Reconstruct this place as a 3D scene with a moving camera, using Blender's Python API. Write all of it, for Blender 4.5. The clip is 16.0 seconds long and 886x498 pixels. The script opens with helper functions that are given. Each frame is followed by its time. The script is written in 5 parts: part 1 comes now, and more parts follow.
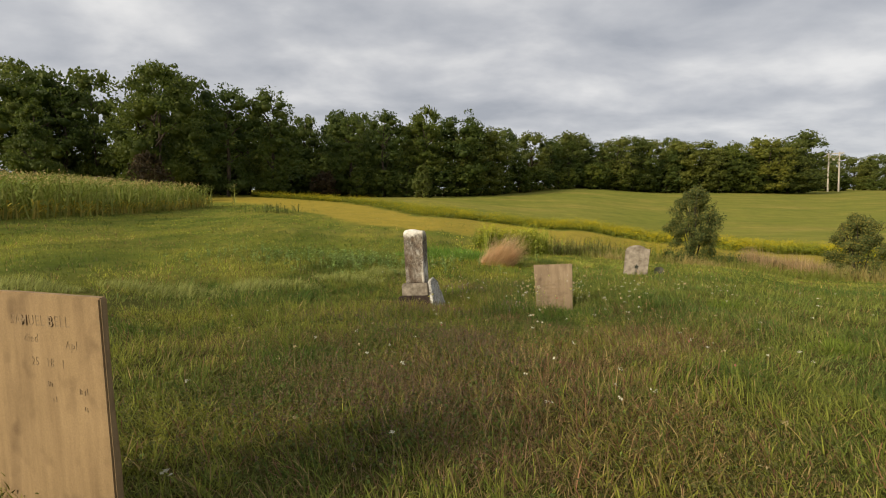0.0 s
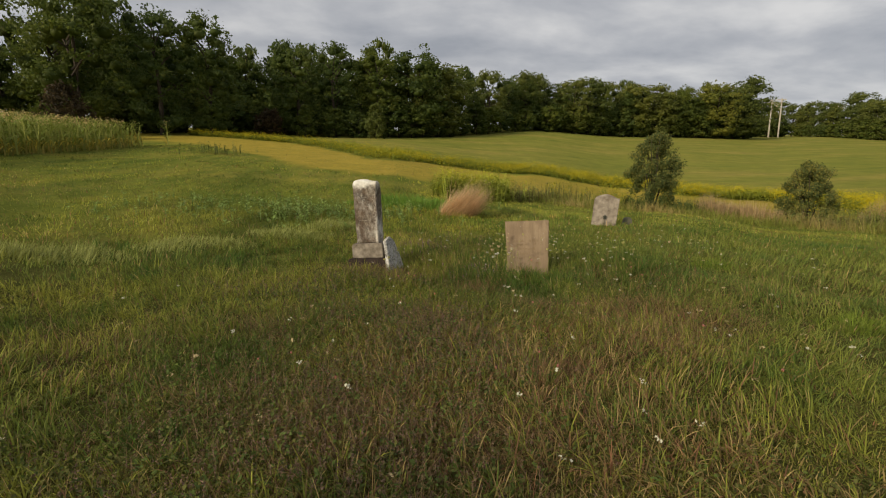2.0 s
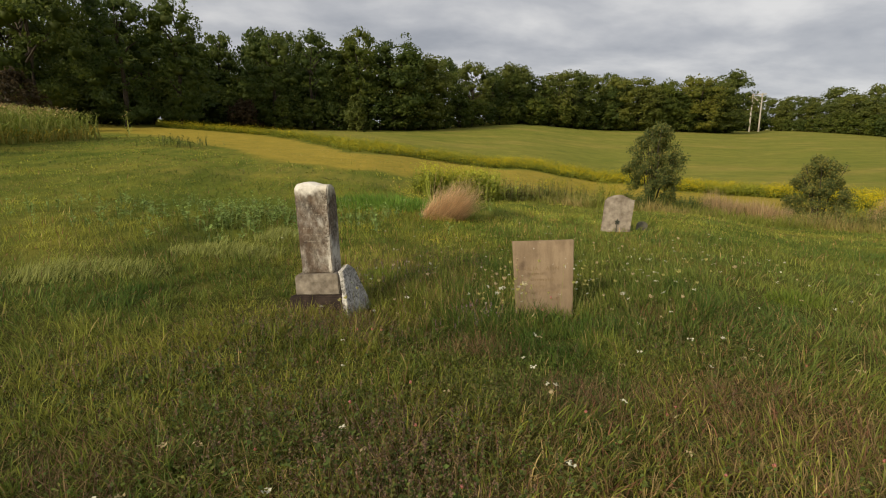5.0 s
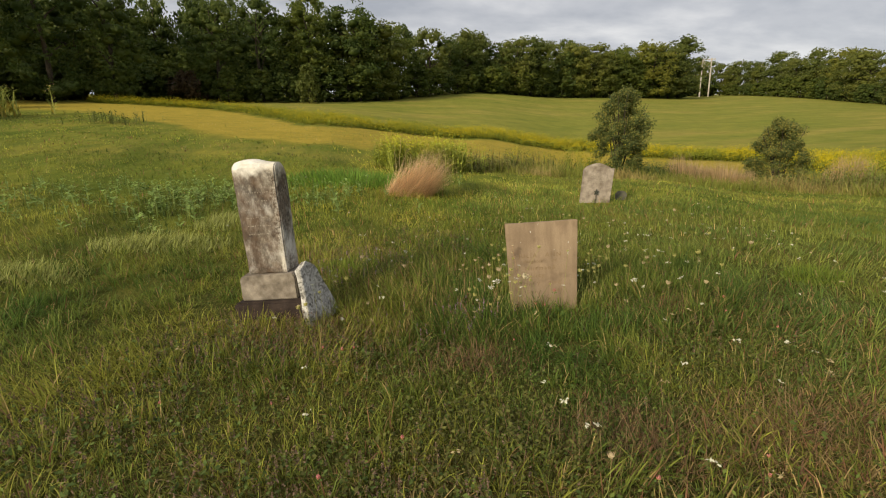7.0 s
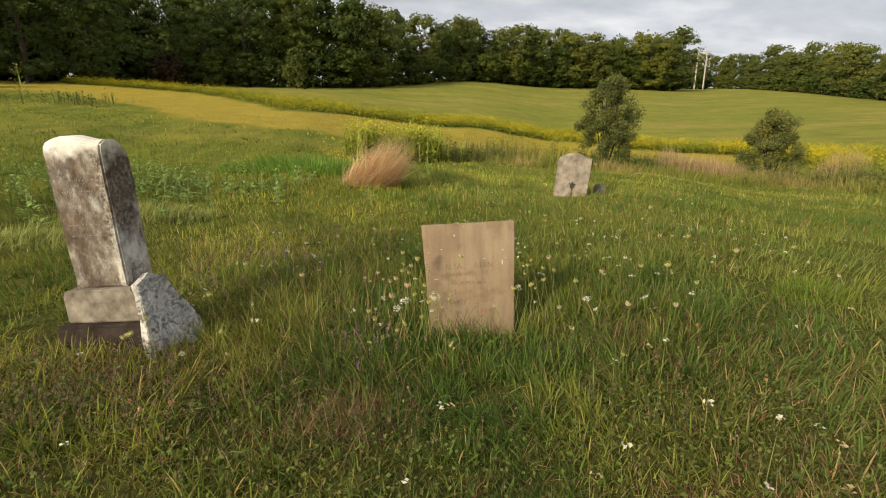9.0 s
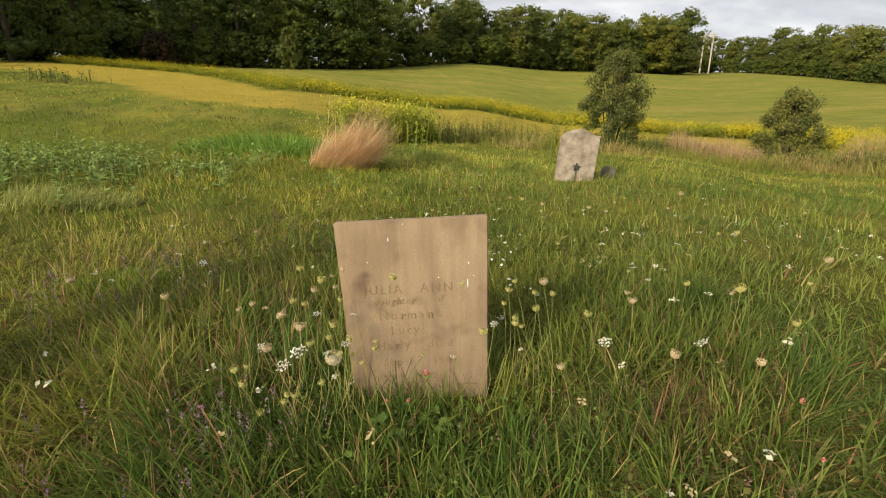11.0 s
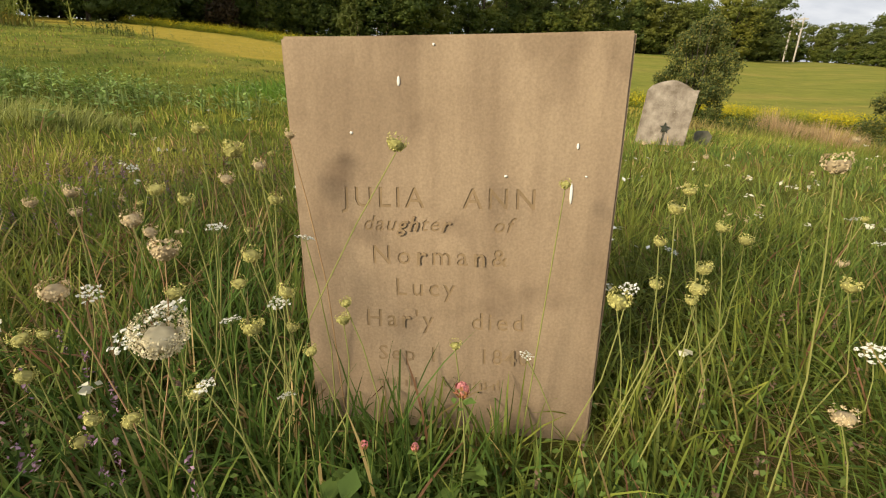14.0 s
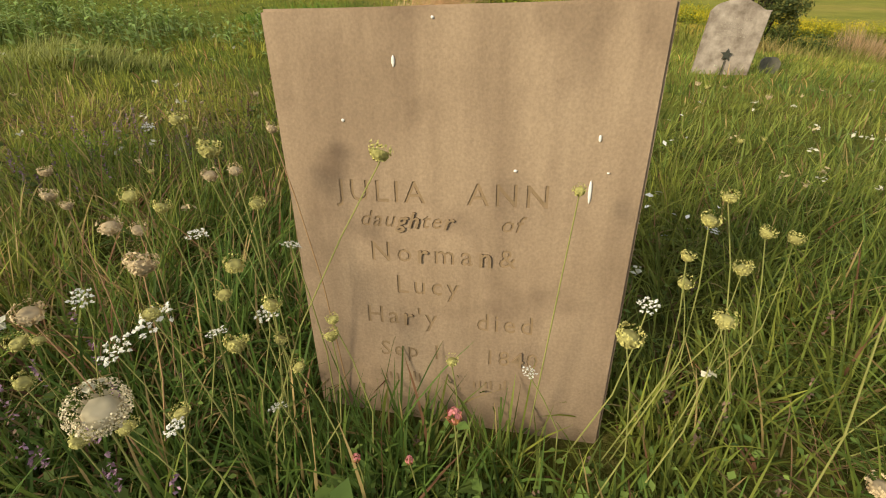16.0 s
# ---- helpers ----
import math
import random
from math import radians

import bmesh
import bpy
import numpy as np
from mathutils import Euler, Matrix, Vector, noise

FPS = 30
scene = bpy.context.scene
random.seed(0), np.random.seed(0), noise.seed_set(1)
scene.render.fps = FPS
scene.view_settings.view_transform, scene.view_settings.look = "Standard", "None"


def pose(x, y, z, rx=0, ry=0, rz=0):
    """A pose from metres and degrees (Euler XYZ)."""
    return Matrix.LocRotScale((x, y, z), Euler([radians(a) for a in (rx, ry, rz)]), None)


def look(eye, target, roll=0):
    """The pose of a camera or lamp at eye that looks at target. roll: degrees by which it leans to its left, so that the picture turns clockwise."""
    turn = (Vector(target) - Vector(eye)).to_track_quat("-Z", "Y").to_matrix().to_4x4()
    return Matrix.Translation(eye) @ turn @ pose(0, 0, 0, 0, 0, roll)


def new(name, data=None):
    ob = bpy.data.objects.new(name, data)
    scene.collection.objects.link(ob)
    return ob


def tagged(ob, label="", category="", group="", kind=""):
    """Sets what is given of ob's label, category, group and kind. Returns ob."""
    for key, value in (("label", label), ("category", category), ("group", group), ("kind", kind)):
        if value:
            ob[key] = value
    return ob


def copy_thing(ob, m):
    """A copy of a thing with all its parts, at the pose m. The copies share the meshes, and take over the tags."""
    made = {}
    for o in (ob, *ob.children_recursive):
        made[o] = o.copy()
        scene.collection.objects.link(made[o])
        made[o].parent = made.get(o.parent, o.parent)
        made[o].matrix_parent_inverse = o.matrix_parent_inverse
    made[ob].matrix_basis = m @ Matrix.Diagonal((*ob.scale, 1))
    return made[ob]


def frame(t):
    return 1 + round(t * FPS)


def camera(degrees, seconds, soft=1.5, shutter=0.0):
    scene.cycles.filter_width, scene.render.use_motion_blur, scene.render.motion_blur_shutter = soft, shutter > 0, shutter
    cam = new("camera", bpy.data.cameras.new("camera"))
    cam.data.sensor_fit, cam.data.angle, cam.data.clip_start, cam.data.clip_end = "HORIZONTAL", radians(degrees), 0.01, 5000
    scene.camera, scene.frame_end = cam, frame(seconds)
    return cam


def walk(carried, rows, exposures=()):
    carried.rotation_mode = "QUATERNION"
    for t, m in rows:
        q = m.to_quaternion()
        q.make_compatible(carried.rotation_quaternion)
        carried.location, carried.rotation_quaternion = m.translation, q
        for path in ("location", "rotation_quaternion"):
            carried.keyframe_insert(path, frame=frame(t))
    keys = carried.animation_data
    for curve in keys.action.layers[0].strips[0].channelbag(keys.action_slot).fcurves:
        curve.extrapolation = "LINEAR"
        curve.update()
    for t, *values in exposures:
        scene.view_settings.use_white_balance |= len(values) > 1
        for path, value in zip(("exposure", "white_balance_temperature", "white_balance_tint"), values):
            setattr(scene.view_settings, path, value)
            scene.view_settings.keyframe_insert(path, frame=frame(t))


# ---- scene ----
cam = camera(86.5, 16.0, 1.1)
EXPOSURES = [(0, 0.03), (1, -0.18), (2, -0.24), (3, -0.14), (5.5, -0.12), (7, 0.09), (9, 0.28), (11.5, 0.44), (12.5, 0.51), (14, 0.39), (16, 0.34)]
PATH = [
    (0, (-0.033, 0.228, 1.569), (-0.027, 2.227, 1.499), 0.1),
    (0.5, (-0.117, 0.521, 1.615), (0.021, 2.512, 1.489), -0.6),
    (1, (-0.142, 0.875, 1.635), (0.061, 2.856, 1.454), -0.4),
    (1.5, (-0.109, 1.24, 1.678), (0.079, 3.211, 1.395), 0.3),
    (2, (-0.066, 1.62, 1.717), (0.128, 3.586, 1.407), 0.4),
    (2.5, (-0.036, 2.035, 1.78), (0.156, 4.002, 1.474), 0.3),
    (3, (0.046, 2.446, 1.82), (0.239, 4.414, 1.519), 0.4),
    (3.2, (0.08, 2.591, 1.832), (0.272, 4.56, 1.538), 0.4),
    (5.3, (0.203, 4.343, 1.787), (0.493, 6.289, 1.427), 0.2),
    (5.5, (0.207, 4.505, 1.774), (0.517, 6.444, 1.394), -0.0),
    (6, (0.172, 4.771, 1.762), (0.529, 6.694, 1.342), -0.5),
    (6.5, (0.119, 4.996, 1.768), (0.521, 6.903, 1.321), -1.0),
    (7, (0.157, 5.135, 1.783), (0.572, 7.039, 1.333), -1.0),
    (7.5, (0.342, 5.313, 1.777), (0.772, 7.213, 1.324), -0.8),
    (8, (0.652, 5.556, 1.771), (1.091, 7.453, 1.314), -0.7),
    (8.5, (0.904, 5.774, 1.733), (1.35, 7.664, 1.256), -0.5),
    (9, (1.15, 6.052, 1.672), (1.59, 7.94, 1.18), -0.1),
    (9.2, (1.232, 6.153, 1.669), (1.672, 8.039, 1.169), -0.0),
    (11.3, (1.874, 7.624, 1.368), (2.306, 9.491, 0.797), 0.2),
    (11.5, (1.877, 7.738, 1.327), (2.316, 9.599, 0.74), 0.7),
    (12, (1.896, 7.971, 1.218), (2.326, 9.823, 0.598), 1.2),
    (12.5, (1.947, 8.148, 1.141), (2.358, 9.997, 0.501), 1.6),
    (13, (2.031, 8.37, 1.024), (2.397, 10.226, 0.375), 2.0),
    (13.5, (2.072, 8.507, 0.926), (2.383, 10.375, 0.284), 2.4),
    (14, (2.059, 8.571, 0.816), (2.301, 10.454, 0.188), 2.7),
    (14.5, (2.056, 8.596, 0.783), (2.242, 10.486, 0.154), 2.8),
    (15, (2.096, 8.611, 0.81), (2.255, 10.486, 0.131), 2.7),
    (15.5, (2.102, 8.605, 0.863), (2.251, 10.456, 0.122), 2.2),
    (16, (2.146, 8.706, 0.926), (2.226, 10.488, 0.019), 1.6),
]
walk(cam, [(t, look(eye, aim, roll)) for t, eye, aim, roll in PATH], EXPOSURES)

# ---- world, sun, exposure ----
SUN_AZ, SUN_EL = radians(236), radians(25)   # clockwise from +y; behind the walker, to the left
world = bpy.data.worlds.new("world")
scene.world = world
world.use_nodes = True
wt = world.node_tree
wt.nodes.clear()
w_out = wt.nodes.new("ShaderNodeOutputWorld")
w_bg = wt.nodes.new("ShaderNodeBackground")
w_sky = wt.nodes.new("ShaderNodeTexSky")
w_sky.sky_type = "NISHITA"
w_sky.sun_disc = False
w_sky.sun_elevation, w_sky.sun_rotation = SUN_EL, SUN_AZ
w_gain = wt.nodes.new("ShaderNodeMix")
w_gain.data_type, w_gain.blend_type = "RGBA", "MULTIPLY"
w_gain.inputs[0].default_value = 1.0
w_gain.inputs[7].default_value = (0.9, 0.9, 0.9, 1)
w_co = wt.nodes.new("ShaderNodeTexCoord")
w_sep = wt.nodes.new("ShaderNodeSeparateXYZ")
w_up = wt.nodes.new("ShaderNodeMath")
w_up.operation, w_up.use_clamp = "MAXIMUM", False
w_up.inputs[1].default_value = 0.0
w_lift = wt.nodes.new("ShaderNodeMath")
w_lift.inputs[1].default_value = 0.22
w_dx = wt.nodes.new("ShaderNodeMath")
w_dx.operation = "DIVIDE"
w_dy = wt.nodes.new("ShaderNodeMath")
w_dy.operation = "DIVIDE"
w_vec = wt.nodes.new("ShaderNodeCombineXYZ")
w_map = wt.nodes.new("ShaderNodeMapping")
w_map.inputs["Scale"].default_value = (0.75, 1.0, 1.0)
w_map.inputs["Location"].default_value = (3.1, 1.7, 0.0)
wt.links.new(w_co.outputs["Generated"], w_sep.inputs[0])
wt.links.new(w_sep.outputs["Z"], w_up.inputs[0])
wt.links.new(w_up.outputs[0], w_lift.inputs[0])
wt.links.new(w_sep.outputs["X"], w_dx.inputs[0])
wt.links.new(w_lift.outputs[0], w_dx.inputs[1])
wt.links.new(w_sep.outputs["Y"], w_dy.inputs[0])
wt.links.new(w_lift.outputs[0], w_dy.inputs[1])
wt.links.new(w_dx.outputs[0], w_vec.inputs["X"])
wt.links.new(w_dy.outputs[0], w_vec.inputs["Y"])
wt.links.new(w_vec.outputs[0], w_map.inputs["Vector"])
w_n1 = wt.nodes.new("ShaderNodeTexNoise")
w_n1.inputs["Scale"].default_value = 2.3
w_n1.inputs["Detail"].default_value = 7
w_n1.inputs["Roughness"].default_value = 0.52
w_n1.inputs["Distortion"].default_value = 0.15
w_ramp = wt.nodes.new("ShaderNodeValToRGB")
cr = w_ramp.color_ramp
cr.elements[0].position, cr.elements[0].color = 0.34, (4.3, 4.5, 4.95, 1)
cr.elements[1].position, cr.elements[1].color = 0.70, (8.9, 8.8, 8.7, 1)
mid = cr.elements.new(0.50)
mid.color = (5.9, 6.0, 6.3, 1)
w_mix = wt.nodes.new("ShaderNodeMix")
w_mix.data_type = "RGBA"
w_mix.inputs[0].default_value = 0.93
wt.links.new(w_map.outputs["Vector"], w_n1.inputs["Vector"])
wt.links.new(w_n1.outputs["Fac"], w_ramp.inputs["Fac"])
wt.links.new(w_sky.outputs["Color"], w_gain.inputs[6])
wt.links.new(w_gain.outputs[2], w_mix.inputs[6])
wt.links.new(w_ramp.outputs["Color"], w_mix.inputs[7])
wt.links.new(w_mix.outputs[2], w_bg.inputs["Color"])
wt.links.new(w_bg.outputs["Background"], w_out.inputs["Surface"])
w_bg.inputs["Strength"].default_value = 0.093

sun = new("sun", bpy.data.lights.new("sun", "SUN"))
sun.data.energy = 4.4
sun.data.angle = radians(14)
sun.data.color = (1.0, 0.87, 0.63)
sun_dir = Vector((math.sin(SUN_AZ) * math.cos(SUN_EL), math.cos(SUN_AZ) * math.cos(SUN_EL), math.sin(SUN_EL)))
sun.matrix_world = look(sun_dir * 50, (0, 0, 0))


# ---- materials ----
def material(name, rough=0.8):
    m = bpy.data.materials.new(name)
    m.use_nodes = True
    b = m.node_tree.nodes["Principled BSDF"]
    b.inputs["Roughness"].default_value = rough
    b.inputs["Specular IOR Level"].default_value = 0.25
    return m, m.node_tree, b


def noise_node(nt, scale, detail=4, rough=0.55, stretch=None, space="Object"):
    co = nt.nodes.new("ShaderNodeTexCoord")
    n = nt.nodes.new("ShaderNodeTexNoise")
    n.inputs["Scale"].default_value = scale
    n.inputs["Detail"].default_value = detail
    n.inputs["Roughness"].default_value = rough
    src = co.outputs[space]
    if stretch:
        mp = nt.nodes.new("ShaderNodeMapping")
        mp.inputs["Scale"].default_value = stretch
        nt.links.new(src, mp.inputs["Vector"])
        src = mp.outputs["Vector"]
    nt.links.new(src, n.inputs["Vector"])
    return n.outputs["Fac"]


def ramp(nt, fac, stops):
    r = nt.nodes.new("ShaderNodeValToRGB")
    e = r.color_ramp.elements
    e[0].position, e[0].color = stops[0][0], (*stops[0][1], 1)
    e[1].position, e[1].color = stops[-1][0], (*stops[-1][1], 1)
    for p, c in stops[1:-1]:
        e.new(p).color = (*c, 1)
    nt.links.new(fac, r.inputs["Fac"])
    return r.outputs["Color"]


def blend(nt, fac, a, b, mode="MIX"):
    x = nt.nodes.new("ShaderNodeMix")
    x.data_type, x.blend_type = "RGBA", mode
    for sock, v in ((x.inputs[0], fac), (x.inputs[6], a), (x.inputs[7], b)):
        if isinstance(v, (int, float)):
            sock.default_value = v
        elif isinstance(v, tuple):
            sock.default_value = (*v, 1)
        else:
            nt.links.new(v, sock)
    return x.outputs[2]


def bump(nt, b, height, strength=0.3, dist=0.01):
    n = nt.nodes.new("ShaderNodeBump")
    n.inputs["Strength"].default_value = strength
    n.inputs["Distance"].default_value = dist
    nt.links.new(height, n.inputs["Height"])
    nt.links.new(n.outputs["Normal"], b.inputs["Normal"])


def sandstone_material(name, tones):
    m, nt, b = material(name, 0.9)
    base = ramp(nt, noise_node(nt, 3.0, 6), list(zip((0.3, 0.5, 0.72), tones)))
    streak = ramp(nt, noise_node(nt, 1.0, 5, 0.6, (9, 9, 1.2)), [(0.38, (1.08, 1.08, 1.08)), (0.66, (0.78, 0.76, 0.76))])
    blotch = ramp(nt, noise_node(nt, 5.5, 2, 0.4), [(0.58, (1, 1, 1)), (0.72, (0.68, 0.66, 0.66))])
    c = blend(nt, 1.0, base, streak, "MULTIPLY")
    c = blend(nt, 1.0, c, blotch, "MULTIPLY")
    grain = ramp(nt, noise_node(nt, 160, 3), [(0.3, (0.86, 0.86, 0.86)), (0.7, (1.08, 1.08, 1.08))])
    c = blend(nt, 1.0, c, grain, "MULTIPLY")
    nt.links.new(c, b.inputs["Base Color"])
    bump(nt, b, noise_node(nt, 55, 8, 0.65), 0.35, 0.006)
    return m


def marble_material(name, dark_from, dark_to, cap=None, flank=None, face=None):
    """White marble with lichen; cap: the heights between which rain has kept it clean; flank: the side that is overgrown; face: where brown crust sets in."""
    m, nt, b = material(name, 0.75)
    white = ramp(nt, noise_node(nt, 14, 5), [(0.3, (0.60, 0.56, 0.49)), (0.7, (0.84, 0.81, 0.75))])
    f = ramp(nt, noise_node(nt, 2.6, 9, 0.7, (1.6, 1.6, 0.8)), [(dark_from, (0, 0, 0)), (dark_to, (1, 1, 1))])
    f2 = ramp(nt, noise_node(nt, 34, 6, 0.75), [(0.44, (1, 1, 1)), (0.62, (0.5, 0.5, 0.5))])
    f = blend(nt, 1.0, f, f2, "MULTIPLY")
    co = nt.nodes.new("ShaderNodeTexCoord")
    sp = nt.nodes.new("ShaderNodeSeparateXYZ")
    nt.links.new(co.outputs["Object"], sp.inputs[0])
    side = ramp(nt, noise_node(nt, 3.4, 7, 0.65), [(0.46, (1.0, 1.0, 1.0)), (0.58, (0.2, 0.2, 0.2))])
    crust = ramp(nt, noise_node(nt, 6.0, 9, 0.75, (1.5, 1.5, 0.8)), [(0.42, (1.0, 1.0, 1.0)), (0.53, (0.84, 0.84, 0.84)), (0.64, (0.5, 0.5, 0.5))])
    for axis, span, to in (("X", face, crust), ("X", flank, side), ("Z", cap, (0, 0, 0))):
        if span:
            wob = nt.nodes.new("ShaderNodeMath")
            wob.operation = "MULTIPLY_ADD"
            nt.links.new(noise_node(nt, 7, 5, 0.6), wob.inputs[0])
            wob.inputs[1].default_value = 0.25 if axis == "Z" else 0.05
            nt.links.new(sp.outputs[axis], wob.inputs[2])
            rg = nt.nodes.new("ShaderNodeMapRange")
            rg.inputs["From Min"].default_value, rg.inputs["From Max"].default_value = span
            nt.links.new(wob.outputs[0], rg.inputs["Value"])
            f = blend(nt, rg.outputs[0], f, to)
    c = blend(nt, f, white, ramp(nt, noise_node(nt, 9, 4), [(0.3, (0.045, 0.034, 0.026)), (0.7, (0.15, 0.105, 0.075))]))
    dirt = ramp(nt, noise_node(nt, 3.0, 4), [(0.35, (0.76, 0.70, 0.60)), (0.62, (1, 1, 1))])
    c = blend(nt, 1.0, c, dirt, "MULTIPLY")
    nt.links.new(c, b.inputs["Base Color"])
    bump(nt, b, noise_node(nt, 38, 8, 0.7), 0.5, 0.01)
    return m


def plain_material(name, lo, hi, scale=8, rough=0.8, bump_scale=60, bump_strength=0.25):
    m, nt, b = material(name, rough)
    nt.links.new(ramp(nt, noise_node(nt, scale, 7, 0.6), [(0.3, lo), (0.7, hi)]), b.inputs["Base Color"])
    bump(nt, b, noise_node(nt, bump_scale, 5), bump_strength, 0.01)
    return m


def leaf_material(name, stops, rough=0.6, through_amount=0.46, spread=6.0):
    """Foliage: colour varies from leaf to leaf and in broad patches."""
    m, nt, b = material(name, rough)
    g = nt.nodes.new("ShaderNodeNewGeometry")
    oi = nt.nodes.new("ShaderNodeObjectInfo")
    c = ramp(nt, g.outputs["Random Per Island"], stops)
    patch = ramp(nt, noise_node(nt, 1.0 / spread, 3), [(0.3, (0.72, 0.78, 0.8)), (0.7, (1.2, 1.15, 1.0))])
    c = blend(nt, 1.0, c, patch, "MULTIPLY")
    each = ramp(nt, oi.outputs["Random"], [(0.0, (0.72, 0.80, 0.85)), (0.5, (1, 1, 1)), (1.0, (1.28, 1.18, 0.9))])
    c = blend(nt, 1.0, c, each, "MULTIPLY")
    nt.links.new(c, b.inputs["Base Color"])
    tr = nt.nodes.new("ShaderNodeBsdfTranslucent")
    nt.links.new(c, tr.inputs["Color"])
    mx = nt.nodes.new("ShaderNodeMixShader")
    mx.inputs[0].default_value = through_amount
    nt.links.new(b.outputs[0], mx.inputs[1])
    nt.links.new(tr.outputs[0], mx.inputs[2])
    nt.links.new(mx.outputs[0], nt.nodes["Material Output"].inputs["Surface"])
    return m


def tint_material(name, rough=0.55, through_amount=0.42):
    """Blades and stems: each carries its own colour in the mesh."""
    m, nt, b = material(name, rough)
    b.inputs["Specular IOR Level"].default_value = 0.14
    a = nt.nodes.new("ShaderNodeAttribute")
    a.attribute_name = "tint"
    nt.links.new(a.outputs["Color"], b.inputs["Base Color"])
    tr = nt.nodes.new("ShaderNodeBsdfTranslucent")
    nt.links.new(a.outputs["Color"], tr.inputs["Color"])
    mx = nt.nodes.new("ShaderNodeMixShader")
    mx.inputs[0].default_value = through_amount
    nt.links.new(b.outputs[0], mx.inputs[1])
    nt.links.new(tr.outputs[0], mx.inputs[2])
    nt.links.new(mx.outputs[0], nt.nodes["Material Output"].inputs["Surface"])
    return m


def ground_material():
    """Thatch and soil near by; meadow, hay stubble and hayfield by the zone weights of the mesh."""
    m, nt, b = material("meadow_ground", 0.95)
    b.inputs["Specular IOR Level"].default_value = 0.04
    z = nt.nodes.new("ShaderNodeAttribute")
    z.attribute_name = "zone"
    sep = nt.nodes.new("ShaderNodeSeparateColor")
    nt.links.new(z.outputs["Color"], sep.inputs[0])
    fine = noise_node(nt, 5.0, 8, 0.7)
    broad = noise_node(nt, 0.22, 5, 0.6)
    swath = noise_node(nt, 1.0, 4, 0.6, (0.05, 0.22, 0.1))
    litter = noise_node(nt, 42.0, 6, 0.7, (1.0, 0.45, 1.0))
    thatch = ramp(nt, litter, [(0.36, (0.018, 0.018, 0.008)), (0.5, (0.055, 0.052, 0.019)), (0.64, (0.15, 0.115, 0.05))])
    thatch = blend(nt, 0.7, thatch, ramp(nt, fine, [(0.3, (0.6, 0.7, 0.6)), (0.7, (1.35, 1.2, 1.1))]), "MULTIPLY")
    meadow = ramp(nt, broad, [(0.3, (0.108, 0.142, 0.022)), (0.5, (0.148, 0.168, 0.028)), (0.7, (0.21, 0.195, 0.042))])
    mown = noise_node(nt, 1.0, 5, 0.65, (0.9, 0.13, 0.3))
    meadow = blend(nt, 0.85, meadow, ramp(nt, mown, [(0.34, (0.62, 0.72, 0.6)), (0.5, (1, 1, 1)), (0.66, (1.4, 1.28, 1.1))]), "MULTIPLY")
    meadow = blend(nt, 0.75, meadow, ramp(nt, fine, [(0.25, (0.55, 0.58, 0.5)), (0.7, (1.25, 1.2, 1.15))]), "MULTIPLY")
    hay = ramp(nt, noise_node(nt, 0.5, 7, 0.65), [(0.3, (0.27, 0.22, 0.036)), (0.7, (0.385, 0.29, 0.05))])
    hay = blend(nt, 0.8, hay, ramp(nt, noise_node(nt, 3.2, 8, 0.75), [(0.3, (0.66, 0.72, 0.66)), (0.7, (1.28, 1.2, 1.15))]), "MULTIPLY")
    field = ramp(nt, swath, [(0.3, (0.16, 0.18, 0.032)), (0.5, (0.20, 0.203, 0.04)), (0.7, (0.27, 0.228, 0.058))])
    field = blend(nt, 0.8, field, ramp(nt, noise_node(nt, 0.35, 9, 0.75), [(0.3, (0.66, 0.72, 0.66)), (0.7, (1.28, 1.2, 1.15))]), "MULTIPLY")
    c = blend(nt, sep.outputs[0], thatch, meadow)
    c = blend(nt, sep.outputs[1], c, hay)
    c = blend(nt, sep.outputs[2], c, field)
    nt.links.new(c, b.inputs["Base Color"])
    bump(nt, b, noise_node(nt, 7.0, 8, 0.75), 0.8, 0.08)
    return m


SANDSTONE = sandstone_material("brown_sandstone", ((0.25, 0.180, 0.114), (0.305, 0.223, 0.144), (0.355, 0.265, 0.173)))
SANDSTONE_TAN = sandstone_material("tan_sandstone", ((0.255, 0.172, 0.088), (0.295, 0.20, 0.104), (0.335, 0.23, 0.122)))
MARBLE_FAR = plain_material("brownish_grey_marble", (0.14, 0.108, 0.08), (0.42, 0.36, 0.295), 7, 0.85, 50, 0.4)
MARBLE_BASE = plain_material("stained_marble", (0.11, 0.088, 0.066), (0.36, 0.31, 0.25), 9, 0.85, 45, 0.5)
MARBLE_SHAFT = marble_material("rain_washed_marble", 0.37, 0.52, (1.60, 1.68), (0.222, 0.236), (0.185, 0.125))
MARBLE_PALE = plain_material("split_grey_marble", (0.13, 0.12, 0.105), (0.58, 0.56, 0.52), 16, 0.9, 40, 1.0)
ramp_in = MARBLE_PALE.node_tree.nodes["Noise Texture"]
ramp_in.inputs["Scale"].default_value, ramp_in.inputs["Detail"].default_value, ramp_in.inputs["Distortion"].default_value = 17, 13, 1.4
streaks = MARBLE_PALE.node_tree.nodes["Color Ramp"].color_ramp.elements
streaks[0].position, streaks[1].position = 0.36, 0.62
FIELDSTONE = plain_material("dark_fieldstone", (0.018, 0.012, 0.010), (0.06, 0.042, 0.034), 9, 0.9, 40, 0.6)
# darker than the sandstone: the shade inside cut letters is put into this colour
LETTER_SHADE = plain_material("incised_shade", (0.215, 0.15, 0.085), (0.27, 0.19, 0.11), 30, 0.95)
LETTER_GREY = plain_material("incised_marble", (0.30, 0.255, 0.20), (0.46, 0.41, 0.34), 30, 0.95)
BRONZE = plain_material("dark_bronze", (0.03, 0.035, 0.025), (0.06, 0.06, 0.045), 30, 0.5)
